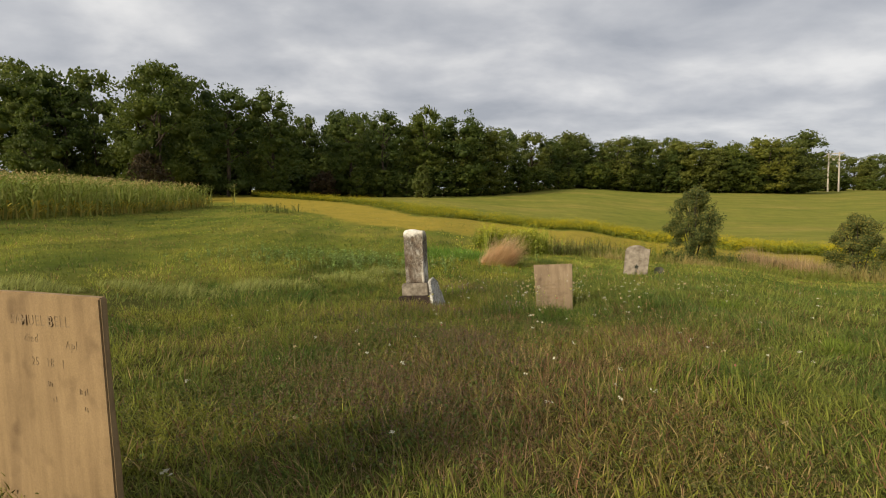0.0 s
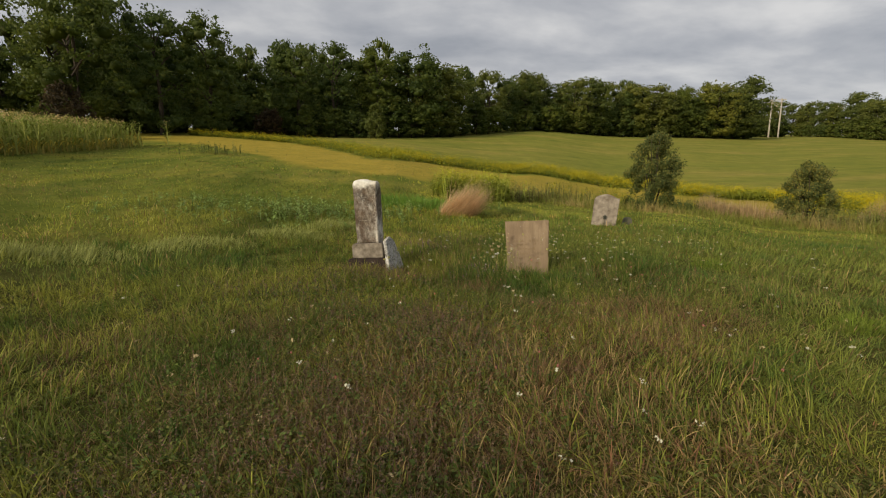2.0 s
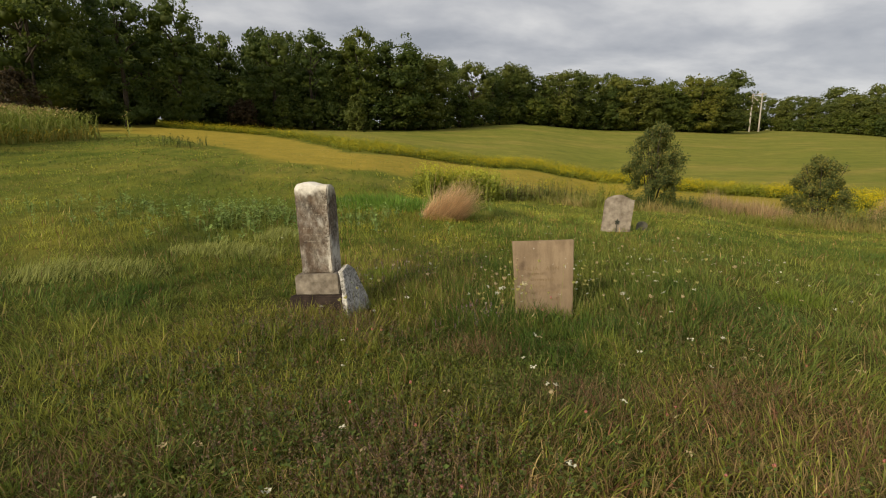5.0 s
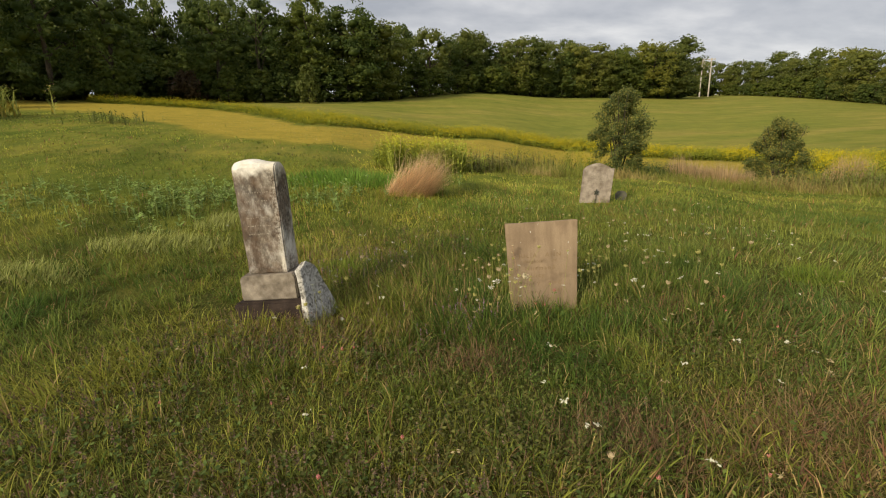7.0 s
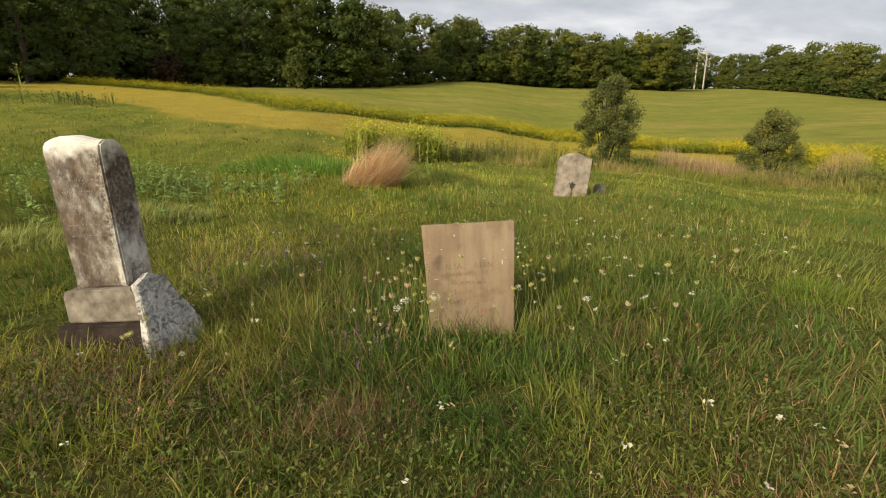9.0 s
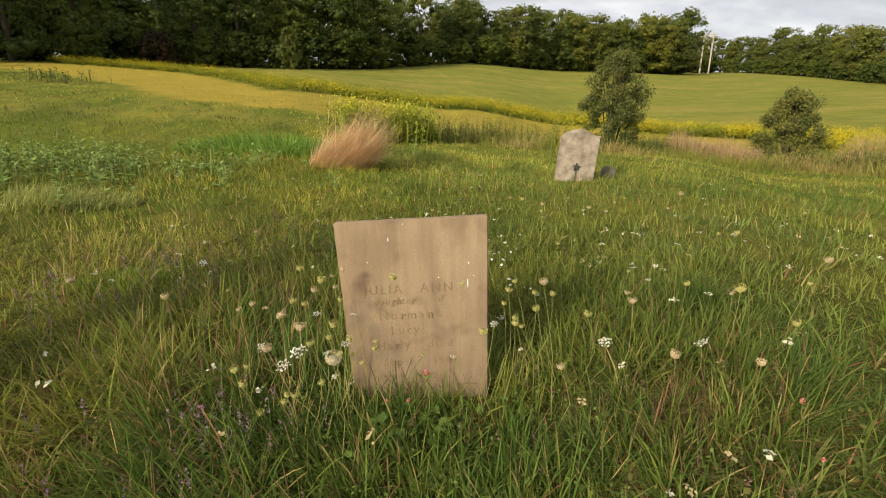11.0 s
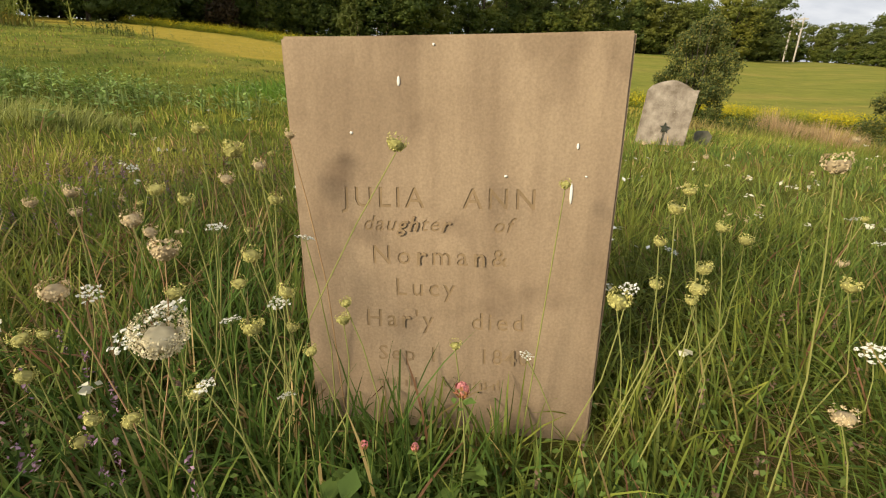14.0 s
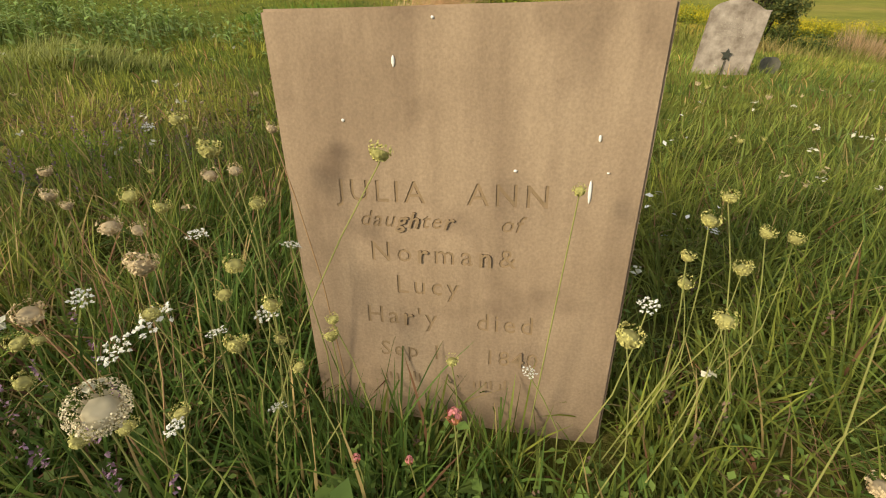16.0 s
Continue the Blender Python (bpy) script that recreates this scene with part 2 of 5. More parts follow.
GREYSTONE = plain_material("grey_stone", (0.11, 0.105, 0.075), (0.22, 0.20, 0.15), 12, 0.9, 50, 0.5)
DROPPING = plain_material("white_lime_spot", (0.66, 0.64, 0.58), (0.8, 0.78, 0.72), 60, 0.8)
BARK = plain_material("bark", (0.035, 0.027, 0.02), (0.09, 0.07, 0.05), 6, 0.95, 14, 0.8)
POLE_WOOD = plain_material("pole_wood", (0.38, 0.33, 0.27), (0.5, 0.45, 0.38), 2, 0.85)
LEAF = leaf_material("broad_leaf", [(0.0, (0.074, 0.105, 0.022)), (0.5, (0.102, 0.136, 0.028)), (1.0, (0.145, 0.17, 0.036))])
LEAF_WARM = leaf_material("yellowing_leaf", [(0.0, (0.125, 0.15, 0.034)), (0.5, (0.165, 0.185, 0.042)), (1.0, (0.20, 0.21, 0.052))])
LEAF_RUST = leaf_material("rusty_leaf", [(0.0, (0.05, 0.035, 0.02)), (0.5, (0.09, 0.06, 0.03)), (1.0, (0.14, 0.09, 0.045))])
LEAF_BUSH = leaf_material("shrub_leaf", [(0.0, (0.10, 0.13, 0.04)), (0.6, (0.19, 0.21, 0.065)), (1.0, (0.40, 0.33, 0.08))], spread=1.5)
GRASS = tint_material("grass_blade")
FLOWER = tint_material("flower", 0.7, 0.2)
GROUND = ground_material()


# ---- mesh helpers ----
def fast_mesh(name, verts, tris, mats, tint=None, mat_index=None):
    me = bpy.data.meshes.new(name)
    verts = np.asarray(verts, dtype=np.float32)
    tris = np.asarray(tris, dtype=np.int32)
    me.vertices.add(len(verts))
    me.vertices.foreach_set("co", verts.ravel())
    me.loops.add(tris.size)
    me.loops.foreach_set("vertex_index", tris.ravel())
    me.polygons.add(len(tris))
    me.polygons.foreach_set("loop_start", np.arange(0, tris.size, tris.shape[1], dtype=np.int32))
    for mt in mats:
        me.materials.append(mt)
    if mat_index is not None:
        me.polygons.foreach_set("material_index", np.asarray(mat_index, dtype=np.int32))
    if tint is not None:
        at = me.attributes.new("tint", "FLOAT_COLOR", "POINT")
        col = np.ones((len(verts), 4), dtype=np.float32)
        col[:, :3] = tint
        at.data.foreach_set("color", col.ravel())
    me.update(calc_edges=True)
    me.validate()
    return me


def part(name, bm, mat, parent=None, label=""):
    me = bpy.data.meshes.new(name)
    bm.to_mesh(me)
    bm.free()
    me.materials.append(mat)
    ob = new(name, me)
    if parent is not None:
        ob.parent = parent
    if label:
        ob["label"] = label
    return ob


def part_mesh(name, me, parent=None, label=""):
    ob = new(name, me)
    if parent is not None:
        ob.parent = parent
    if label:
        ob["label"] = label
    return ob


def smooth01(v, a, b):
    t = np.clip((np.asarray(v, dtype=float) - a) / (b - a), 0, 1)
    return t * t * (3 - 2 * t)


def value_noise(x, y, scale, seed):
    """Smooth noise over the plan, 0 to 1."""
    rng = np.random.default_rng(seed)
    g = rng.random((64, 64))
    fx, fy = x / scale + 100, y / scale + 100
    ix, iy = np.floor(fx).astype(int), np.floor(fy).astype(int)
    tx, ty = fx - ix, fy - iy
    tx, ty = tx * tx * (3 - 2 * tx), ty * ty * (3 - 2 * ty)
    G = lambda a, b: g[a % 64, b % 64]
    return (G(ix, iy) * (1 - tx) + G(ix + 1, iy) * tx) * (1 - ty) + (G(ix, iy + 1) * (1 - tx) + G(ix + 1, iy + 1) * tx) * ty


# ---- the lie of the land ----
AZ = np.array([-0.94, -0.46, -0.05, 0.26, 0.5, 0.83])
DEPTH = np.array([0, 10, 20, 30, 45, 60, 80, 100, 130, 160, 210, 900])
RISE = np.array([
    [0.0, 0.5, 1.7, 2.8, 4.6, 6.2, 8.2, 10, 12.5, 15, 20, 70],
    [0.0, 0.08, 0.9, 1.9, 3.6, 5.0, 7.6, 9.6, 12.5, 15.5, 20.5, 75],
    [0.0, 0.0, 0.45, 1.35, 2.9, 4.3, 6.9, 9.2, 12.2, 15.2, 20.5, 80],
    [0.0, 0.05, 0.25, 0.4, 1.1, 2.5, 5.6, 8.8, 14.3, 17.2, 22, 80],
    [0.0, 0.10, 0.15, -0.5, -0.6, 1.0, 4.0, 7.2, 12.0, 16, 21.5, 85],
    [0.0, 0.05, -0.6, -1.1, -0.1, 1.4, 4.0, 6.8, 11.0, 15.2, 20.5, 85]])


def plan_polar(x, y):
    """Tangent of the bearing, held to the view's sector, and the depth along it."""
    r = np.hypot(x, y)
    th = np.arctan2(x, np.where(r < 1e-6, 1e-6, y))
    tc = np.clip(th, math.atan(AZ[0]), math.atan(AZ[-1]))
    return np.tan(tc), r * np.cos(tc), th


def ground_z(x, y):
    x, y = np.asarray(x, dtype=float), np.asarray(y, dtype=float)
    u, d, th = plan_polar(x, y)
    i = np.clip(np.searchsorted(AZ, u) - 1, 0, len(AZ) - 2)
    f = (u - AZ[i]) / (AZ[i + 1] - AZ[i])
    f = f * f * (3 - 2 * f)
    z = np.zeros_like(d)
    for k in range(len(AZ) - 1):
        w = i == k
        if w.any():
            zz = (1 - f[w]) * smooth_rise(d[w], k) + f[w] * smooth_rise(d[w], k + 1)
            z[w] = zz
    z = z * (1 - 0.34 * smooth01(th, 0.70, 1.05)) * (1 - smooth01(np.abs(th), 1.15, 2.2))
    near = np.exp(-(((x - 2.1) / 1.6) ** 2 + ((y - 8.8) / 1.6) ** 2))
    lump = 0.035 * np.sin(x * 1.3 + 0.7 * np.sin(y * 0.9)) * np.sin(y * 1.1 + 1.3) + 0.02 * np.sin(x * 3.1 + y * 2.3)
    return z + 0.05 - 0.13 * near + lump * (1 - 0.8 * near)


def smooth_rise(d, k):
    acc = 0
    for o, w in ((-0.12, 0.25), (0.0, 0.5), (0.12, 0.25)):
        acc = acc + w * np.interp(d * (1 + o), DEPTH, RISE[k])
    return acc


def gz(x, y):
    return float(ground_z(np.array([x]), np.array([y]))[0])


# edges of the hay strip and of the goldenrod, as depth by bearing
BEAR = np.array([-0.6, -0.37, -0.30, -0.22, -0.13, -0.05, 0.05, 0.15, 0.26, 0.36, 0.5, 0.61, 0.73, 0.86, 1.05, 1.3])
HAY_NEAR = np.array([66, 60, 46, 40, 37, 34.5, 33.5, 34, 33, 33, 34, 34, 33, 32, 29, 24])
ROD_NEAR = np.array([95, 78, 75, 71, 62, 47, 49, 52, 53, 52, 53, 47, 41.5, 39, 30.5, 27])
ROD_FAR = np.array([97, 80, 79, 77, 73, 63, 59, 60, 60, 60, 60, 53, 46, 43, 36, 31])


def build_ground():
    ang = np.concatenate([np.arange(-75, 75, 0.7), np.arange(75, 285, 4.0)])
    rad = np.concatenate([[0.01], np.geomspace(0.6, 230, 190), np.geomspace(260, 3000, 12)])
    A, R = np.meshgrid(np.radians(ang), rad)
    X, Y = R * np.sin(A), R * np.cos(A)
    Z = ground_z(X, Y)
    far_fade = smooth01(R, 230, 600)
    Z = Z * (1 - far_fade) + far_fade * np.maximum(Z, 12 * (np.cos(A) > -2))
    na, nr = len(ang), len(rad)
    idx = np.arange(na * nr).reshape(nr, na)
    a, b = idx[:-1, :], np.roll(idx, -1, axis=1)[:-1, :]
    c, d = np.roll(idx, -1, axis=1)[1:, :], idx[1:, :]
    quads = np.stack([a, d, c, b], axis=-1).reshape(-1, 4)
    me = fast_mesh("ground", np.stack([X, Y, Z], -1).reshape(-1, 3), quads, [GROUND])
    for p in me.polygons:
        p.use_smooth = True
    u, dep, th = plan_polar(X, Y)
    uu = np.where(np.abs(th) < 1.2, np.tan(np.clip(th, -1.2, 1.2)), u)
    wob = 2.2 * (value_noise(X, Y, 1.6, 66) - 0.5) + 0.9 * np.sin(X * 0.35) + 0.9 * np.sin(Y * 0.51 + X * 0.2)
    hn = np.interp(uu, BEAR, HAY_NEAR) + wob
    rn = np.interp(uu, BEAR, ROD_NEAR) + wob * 0.5
    rf = np.interp(uu, BEAR, ROD_FAR) + wob * 0.5
    front = (np.abs(th) < 1.4).astype(float)
    zone = np.zeros((nr * na, 4), dtype=np.float32)
    zone[:, 0] = (0.25 + 0.75 * smooth01(R, 8, 18)).ravel()
    zone[:, 1] = (smooth01(dep, hn - 1.5, hn + 1.5) * (1 - smooth01(dep, rn - 0.5, rn + 0.5)) * front).ravel()
    zone[:, 2] = (smooth01(dep, rf - 1, rf + 1) * front).ravel()
    zone[:, 3] = 1
    at = me.attributes.new("zone", "FLOAT_COLOR", "POINT")
    at.data.foreach_set("color", zone.ravel())
    ob = new("ground", me)
    tagged(ob, "rolling grassy meadow and mown hayfields", "ground", kind="structure")
    return ob


build_ground()


# ---- gravestones ----
def prism(bm, outline, y0, y1):
    """A solid from an outline in x and z, between two depths."""
    front = [bm.verts.new((x, y0, z)) for x, z in outline]
    back = [bm.verts.new((x, y1, z)) for x, z in outline]
    n = len(outline)
    bm.faces.new(front)
    bm.faces.new(back[::-1])
    for i in range(n):
        j = (i + 1) % n
        bm.faces.new((front[j], front[i], back[i], back[j]))
    bmesh.ops.recalc_face_normals(bm, faces=bm.faces)


def worn(bm, width, amount, seed):
    """Rounds the arrises, cuts them up and wears them unevenly."""
    bmesh.ops.subdivide_edges(bm, edges=[e for e in bm.edges if e.calc_length() > 0.12], cuts=7, use_grid_fill=True)
    bmesh.ops.bevel(bm, geom=[e for e in bm.edges if len(e.link_faces) == 2 and e.calc_face_angle(0) > 0.5],
                    offset=width, segments=2, affect="EDGES", clamp_overlap=True)
    for v in bm.verts:
        n = noise.noise_vector(v.co * 7 + Vector((seed, 0, 0)))
        v.co += Vector((n.x, n.y * 0.5, n.z)) * amount
    bmesh.ops.recalc_face_normals(bm, faces=bm.faces)


def text_mesh(words, size, x, z, y, shear=0.0, space=1.0):
    """A solid of lettering that stands half in the stone's face, to cut with."""
    cu = bpy.data.curves.new("lettering", "FONT")
    cu.body, cu.size, cu.extrude, cu.shear, cu.space_character = words, size, 0.0032, shear, space
    cu.offset = 0.0005
    cu.resolution_u = 2
    tmp = bpy.data.objects.new("lettering", cu)
    scene.collection.objects.link(tmp)
    me = bpy.data.meshes.new_from_object(tmp.evaluated_get(bpy.context.evaluated_depsgraph_get()))
    bpy.data.objects.remove(tmp)
    me.transform(Matrix.Translation((x, y, z)) @ Matrix.Rotation(radians(90), 4, "X"))
    return me


def engrave(stone, meshes, mat):
    """Cuts the lettering into the stone's face."""
    bm = bmesh.new()
    for me in meshes:
        bm.from_mesh(me)
    bmesh.ops.remove_doubles(bm, verts=bm.verts, dist=1e-6)
    bmesh.ops.recalc_face_normals(bm, faces=bm.faces)
    cutter = part("cutter", bm, mat)
    mod = stone.modifiers.new("cut", "BOOLEAN")
    mod.operation, mod.object, mod.solver, mod.material_mode = "DIFFERENCE", cutter, "EXACT", "TRANSFER"
    me = bpy.data.meshes.new_from_object(stone.evaluated_get(bpy.context.evaluated_depsgraph_get()))
    stone.modifiers.clear()
    stone.data = me
    bpy.data.objects.remove(cutter)


def bar_part(x0, x1, z, h, y, parent, mat):
    bm = bmesh.new()
    k, w = x0, 0.012
    r = random.Random(int(z * 1000))
    while k < x1:
        a, b, g = w * r.uniform(0.2, 0.6), h * r.uniform(0.45, 1.0), h * r.uniform(0, 0.15)
        prism(bm, [(k, z + g), (k + a, z + g), (k + a * 0.9, z + b), (k + a * 0.1, z + b)], y - 0.0006, y + 0.0006)
        k += w * r.uniform(0.8, 2.2)
    return tagged(part("inscription", bm, mat, parent, "illegible worn line of lettering"), kind="stuff")


def speck(x, z, w, h, y, parent):
    bm = bmesh.new()
    bmesh.ops.create_icosphere(bm, subdivisions=2, radius=1)
    bmesh.ops.scale(bm, vec=(w, 0.0025, h), verts=bm.verts)
    bmesh.ops.translate(bm, vec=(x, y, z), verts=bm.verts)
    return part("dropping", bm, DROPPING, parent, "white bird dropping")


def slab_outline(w, h, sag=0.0, taper=1.0):
    return [(-w / 2 * taper, 0), (w / 2 * taper, 0), (w / 2 + 0.004, h), (w * 0.2, h + sag), (-w * 0.2, h + sag), (-w / 2 - 0.004, h)]


def julia_slab():
    root = tagged(new("headstone"), "plain brown sandstone headstone leaning back in long grass", "gravestone")
    w, h, th = 0.75, 1.05, 0.065
    bm = bmesh.new()
    prism(bm, slab_outline(w, h, -0.002, 0.925), -th / 2, th / 2)
    worn(bm, 0.006, 0.0012, 3)
    stone = part("slab", bm, SANDSTONE, root)
    y = -th / 2 - 0.0012
    lines = (("JULIA", 0.066, 0.122, 0.372, 0, 1.26), ("ANN", 0.066, 0.402, 0.372, 0, 1.30), ("daughter", 0.050, 0.165, 0.427, 0.3, 1.15), ("of", 0.050, 0.47, 0.427, 0.3, 1.1),
             ("Norman", 0.064, 0.185, 0.508, 0, 1.34), ("&", 0.060, 0.47, 0.508, 0, 1.0), ("Lucy", 0.062, 0.24, 0.586, 0, 1.32), ("Har'y", 0.062, 0.165, 0.668, 0, 1.28), ("died", 0.062, 0.425, 0.668, 0, 1.25),
             ("Sep 1", 0.056, 0.195, 0.758, 0, 1.25), ("1840.", 0.056, 0.445, 0.758, 0, 1.15))
    engrave(stone, [text_mesh(t, k, x - w / 2, h - z, y, sh, sp) for t, k, x, z, sh, sp in lines], LETTER_SHADE)
    # thin raised marks; their dark colour paints the shade of cut strokes
    bar_part(0.20 - w / 2, 0.30 - w / 2, h - 0.83, 0.03, y, root, LETTER_SHADE)
    bar_part(0.42 - w / 2, 0.50 - w / 2, h - 0.83, 0.03, y, root, LETTER_SHADE)
    for x, z, a, b in ((0.258, 0.095, 0.0035, 0.011), (0.335, 0.022, 0.003, 0.003), (0.148, 0.205, 0.0035, 0.0035), (0.497, 0.298, 0.004, 0.003),
                       (0.642, 0.335, 0.0035, 0.024), (0.672, 0.297, 0.003, 0.002), (0.65, 0.232, 0.003, 0.007)):
        speck(x - w / 2, h - z, a, b, y, root)
    m = pose(0, 0, 0, -4.5, -2.8, -12)
    root.matrix_world = Matrix.Translation(Vector((2.196, 9.648, 0.937)) - m @ Vector((0, -th / 2, h))) @ m
    return root


def near_slab():
    root = tagged(new("headstone"), "tall tan sandstone headstone with chipped edge standing in grass", "gravestone")
    w, h, th = 0.98, 1.42, 0.045
    bm = bmesh.new()
    prism(bm, [(-w / 2, 0), (w / 2, 0), (w / 2 + 0.004, h), (w * 0.2, h + 0.010), (-w * 0.2, h + 0.022), (-w / 2 - 0.004, h + 0.024)], -th / 2, th / 2)
    worn(bm, 0.007, 0.0015, 9)
    for v in bm.verts:
        if v.co.x > w / 2 - 0.03 and v.co.y > -0.01:
            v.co.x += 0.022 * noise.noise(Vector((0, v.co.y * 9, v.co.z * 6))) - 0.016
    stone = part("slab", bm, SANDSTONE_TAN, root)
    y = -th / 2 - 0.0015
    lines = (("SAMUEL BELL", 0.070, 0.70, 0.135, 0), ("died", 0.058, 0.60, 0.215, 0.2), ("Apl", 0.058, 0.27, 0.235, 0.2), ("25", 0.058, 0.55, 0.325, 0), ("18", 0.058, 0.43, 0.325, 0), ("1", 0.058, 0.31, 0.325, 0))
    engrave(stone, [text_mesh(t, k, w / 2 - x, h - z, y, sh, 1.18) for t, k, x, z, sh in lines], LETTER_SHADE)
    # these marks aren't cut; the shade of strokes is in their colour
    bar_part(w / 2 - 0.43, w / 2 - 0.40, h - 0.42, 0.035, y, root, LETTER_SHADE)
    bar_part(w / 2 - 0.19, w / 2 - 0.13, h - 0.435, 0.035, y, root, LETTER_SHADE)
    bar_part(w / 2 - 0.40, w / 2 - 0.37, h - 0.49, 0.035, y, root, LETTER_SHADE)
    bar_part(w / 2 - 0.16, w / 2 - 0.14, h - 0.51, 0.035, y, root, LETTER_SHADE)
    m = pose(0, 0, 0, 2, -2.5, -24)
    top = m @ Vector((w / 2, -th / 2, h))
    root.matrix_world = Matrix.Translation(Vector((-1.488, 2.218, 1.288)) - top) @ m
    return root


def monument():
    root = tagged(new("monument"), "weathered white marble monument with dark lichen on stepped base", "gravestone")
    bm = bmesh.new()
    d = 0.30
    side = [(-d / 2, 0), (d / 2, 0), (d / 2, 0.86)]
    side += [(d / 2 * math.cos(a) - 0.0, 0.86 + 0.245 * math.sin(a)) for a in np.linspace(0.25, math.pi / 2, 6)]
    side += [(-d / 2 * 0.55, 1.10), (-d / 2 * 0.9, 1.075), (-d / 2, 1.03)]
    prism(bm, side, -0.205, 0.205)
    bmesh.ops.rotate(bm, cent=(0, 0, 0), matrix=Matrix.Rotation(radians(90), 3, "Z"), verts=bm.verts)
    # the outline's x is now depth: front faces -y
    worn(bm, 0.012, 0.006, 21)
    for v in bm.verts:
        if v.co.z > 1.0:
            v.co.z += 0.018 * math.sin((v.co.x + 0.2) * 13) - 0.012 * abs(v.co.x) / 0.2
        v.co.x *= 0.97 + 0.05 * v.co.z
    bmesh.ops.translate(bm, vec=(0.0, 0.0, 0.525), verts=bm.verts)
    part("shaft", bm, MARBLE_SHAFT, root)
    bm = bmesh.new()
    prism(bm, [(-0.28, 0.27), (0.28, 0.27), (0.28, 0.49), (0.255, 0.525), (-0.255, 0.525), (-0.28, 0.49)], -0.205, 0.205)
    worn(bm, 0.01, 0.004, 33)
    part("base", bm, MARBLE_BASE, root, "stained grey marble base block")
    bm = bmesh.new()
    prism(bm, [(-0.36, -0.15), (0.36, -0.15), (0.345, 0.268), (-0.345, 0.268)], -0.265, 0.265)
    worn(bm, 0.02, 0.012, 5)
    part("plinth", bm, FIELDSTONE, root, "rough dark brown fieldstone footing")
    for i, z in enumerate((1.32, 1.24, 1.16, 1.08, 1.0, 0.92)):
        bar_part(-0.13, 0.13 - 0.03 * (i % 3), z, 0.013, -0.1525, root, LETTER_GREY)
    root.matrix_world = pose(-0.508, 10.02, 0.0, -1, -3.4, -15)
    return root


def fragment():
    pts = [(-0.17, 9.52, -0.06), (0.10, 10.02, -0.05), (0.02, 10.02, 0.22), (-0.13, 9.84, 0.60), (-0.20, 9.76, 0.67), (-0.26, 9.68, 0.60)]
    bm = bmesh.new()
    a, b, c = Vector(pts[0]), Vector(pts[1]), Vector(pts[4])
    n = (b - a).cross(c - a).normalized()
    f = [bm.verts.new(Vector(p)) for p in pts]
    g = [bm.verts.new(Vector(p) - n * 0.06) for p in pts]
    bm.faces.new(f)
    bm.faces.new(g[::-1])
    for i in range(len(pts)):
        j = (i + 1) % len(pts)
        bm.faces.new((f[j], f[i], g[i], g[j]))
    worn(bm, 0.004, 0.016, 14)
    ob = part("stone_fragment", bm, MARBLE_PALE)
    return tagged(ob, "broken grey marble slab leaning against the monument base", "stone fragment")


def far_stone():
    root = tagged(new("headstone"), "leaning white marble headstone with shouldered top and star marker", "gravestone")
    w, h, th = 0.74, 1.12, 0.07
    k = []
    for s in np.linspace(-1, 1, 13):
        k.append((w * 0.42 * s, h - 0.11 * abs(s) ** 1.6))
    out = [(-w / 2, 0), (w / 2, 0), (w / 2 + 0.015, h - 0.13), (w / 2 + 0.03, h - 0.10)] + k[::-1] + [(-w / 2, h - 0.19)]
    bm = bmesh.new()
    prism(bm, out, -th / 2, th / 2)
    worn(bm, 0.008, 0.004, 41)
    part("slab", bm, MARBLE_FAR, root)
    for i, z in enumerate((0.86, 0.79, 0.74, 0.69, 0.64)):
        bar_part(-0.2 + 0.03 * (i % 2), 0.2 - 0.04 * (i % 3), z, 0.022, -th / 2 - 0.004, root, LETTER_GREY)
    bm = bmesh.new()
    star = [((0.085 if i % 2 == 0 else 0.036) * math.sin(i * math.pi / 5), 0.40 + (0.085 if i % 2 == 0 else 0.036) * math.cos(i * math.pi / 5)) for i in range(10)]
    prism(bm, star, -th / 2 - 0.035, -th / 2 - 0.02)
    prism(bm, [(-0.004, 0.0), (0.004, 0.0), (0.004, 0.36), (-0.004, 0.36)], -th / 2 - 0.033, -th / 2 - 0.022)
    part("star_marker", bm, BRONZE, root, "dark five-pointed metal grave marker")
    root.matrix_world = pose(6.40, 15.85, 0.05, -3, 5, -14)
    return root


def foot_stone():
    bm = bmesh.new()
    prism(bm, [(-0.15, -0.15), (0.15, -0.15), (0.15, 0.24), (0.06, 0.31), (-0.10, 0.29), (-0.15, 0.22)], -0.035, 0.035)
    worn(bm, 0.012, 0.008, 51)
    ob = part("footstone", bm, GREYSTONE)
    ob.matrix_world = pose(7.35, 16.2, gz(7.35, 16.2) - 0.06, 0, 6, -10)
    return tagged(ob, "small low grey footstone half hidden in grass", "gravestone")


julia_slab()
near_slab()
monument()
fragment()
far_stone()
foot_stone()


# ---- trees and shrubs ----
def tube(bm, pts, radii, sides=7):
    rings = []
    for i, (p, r) in enumerate(zip(pts, radii)):
        p = Vector(p)
        q = Vector(pts[min(i + 1, len(pts) - 1)]) - Vector(pts[max(i - 1, 0)])
        qt = q.to_track_quat("Z", "Y")
        rings.append([bm.verts.new(p + qt @ Vector((r * math.cos(a), r * math.sin(a), 0))) for a in np.linspace(0, 2 * math.pi, sides, endpoint=False)])
    for a, b in zip(rings, rings[1:]):
        for i in range(sides):
            j = (i + 1) % sides
            bm.faces.new((a[i], a[j], b[j], b[i]))


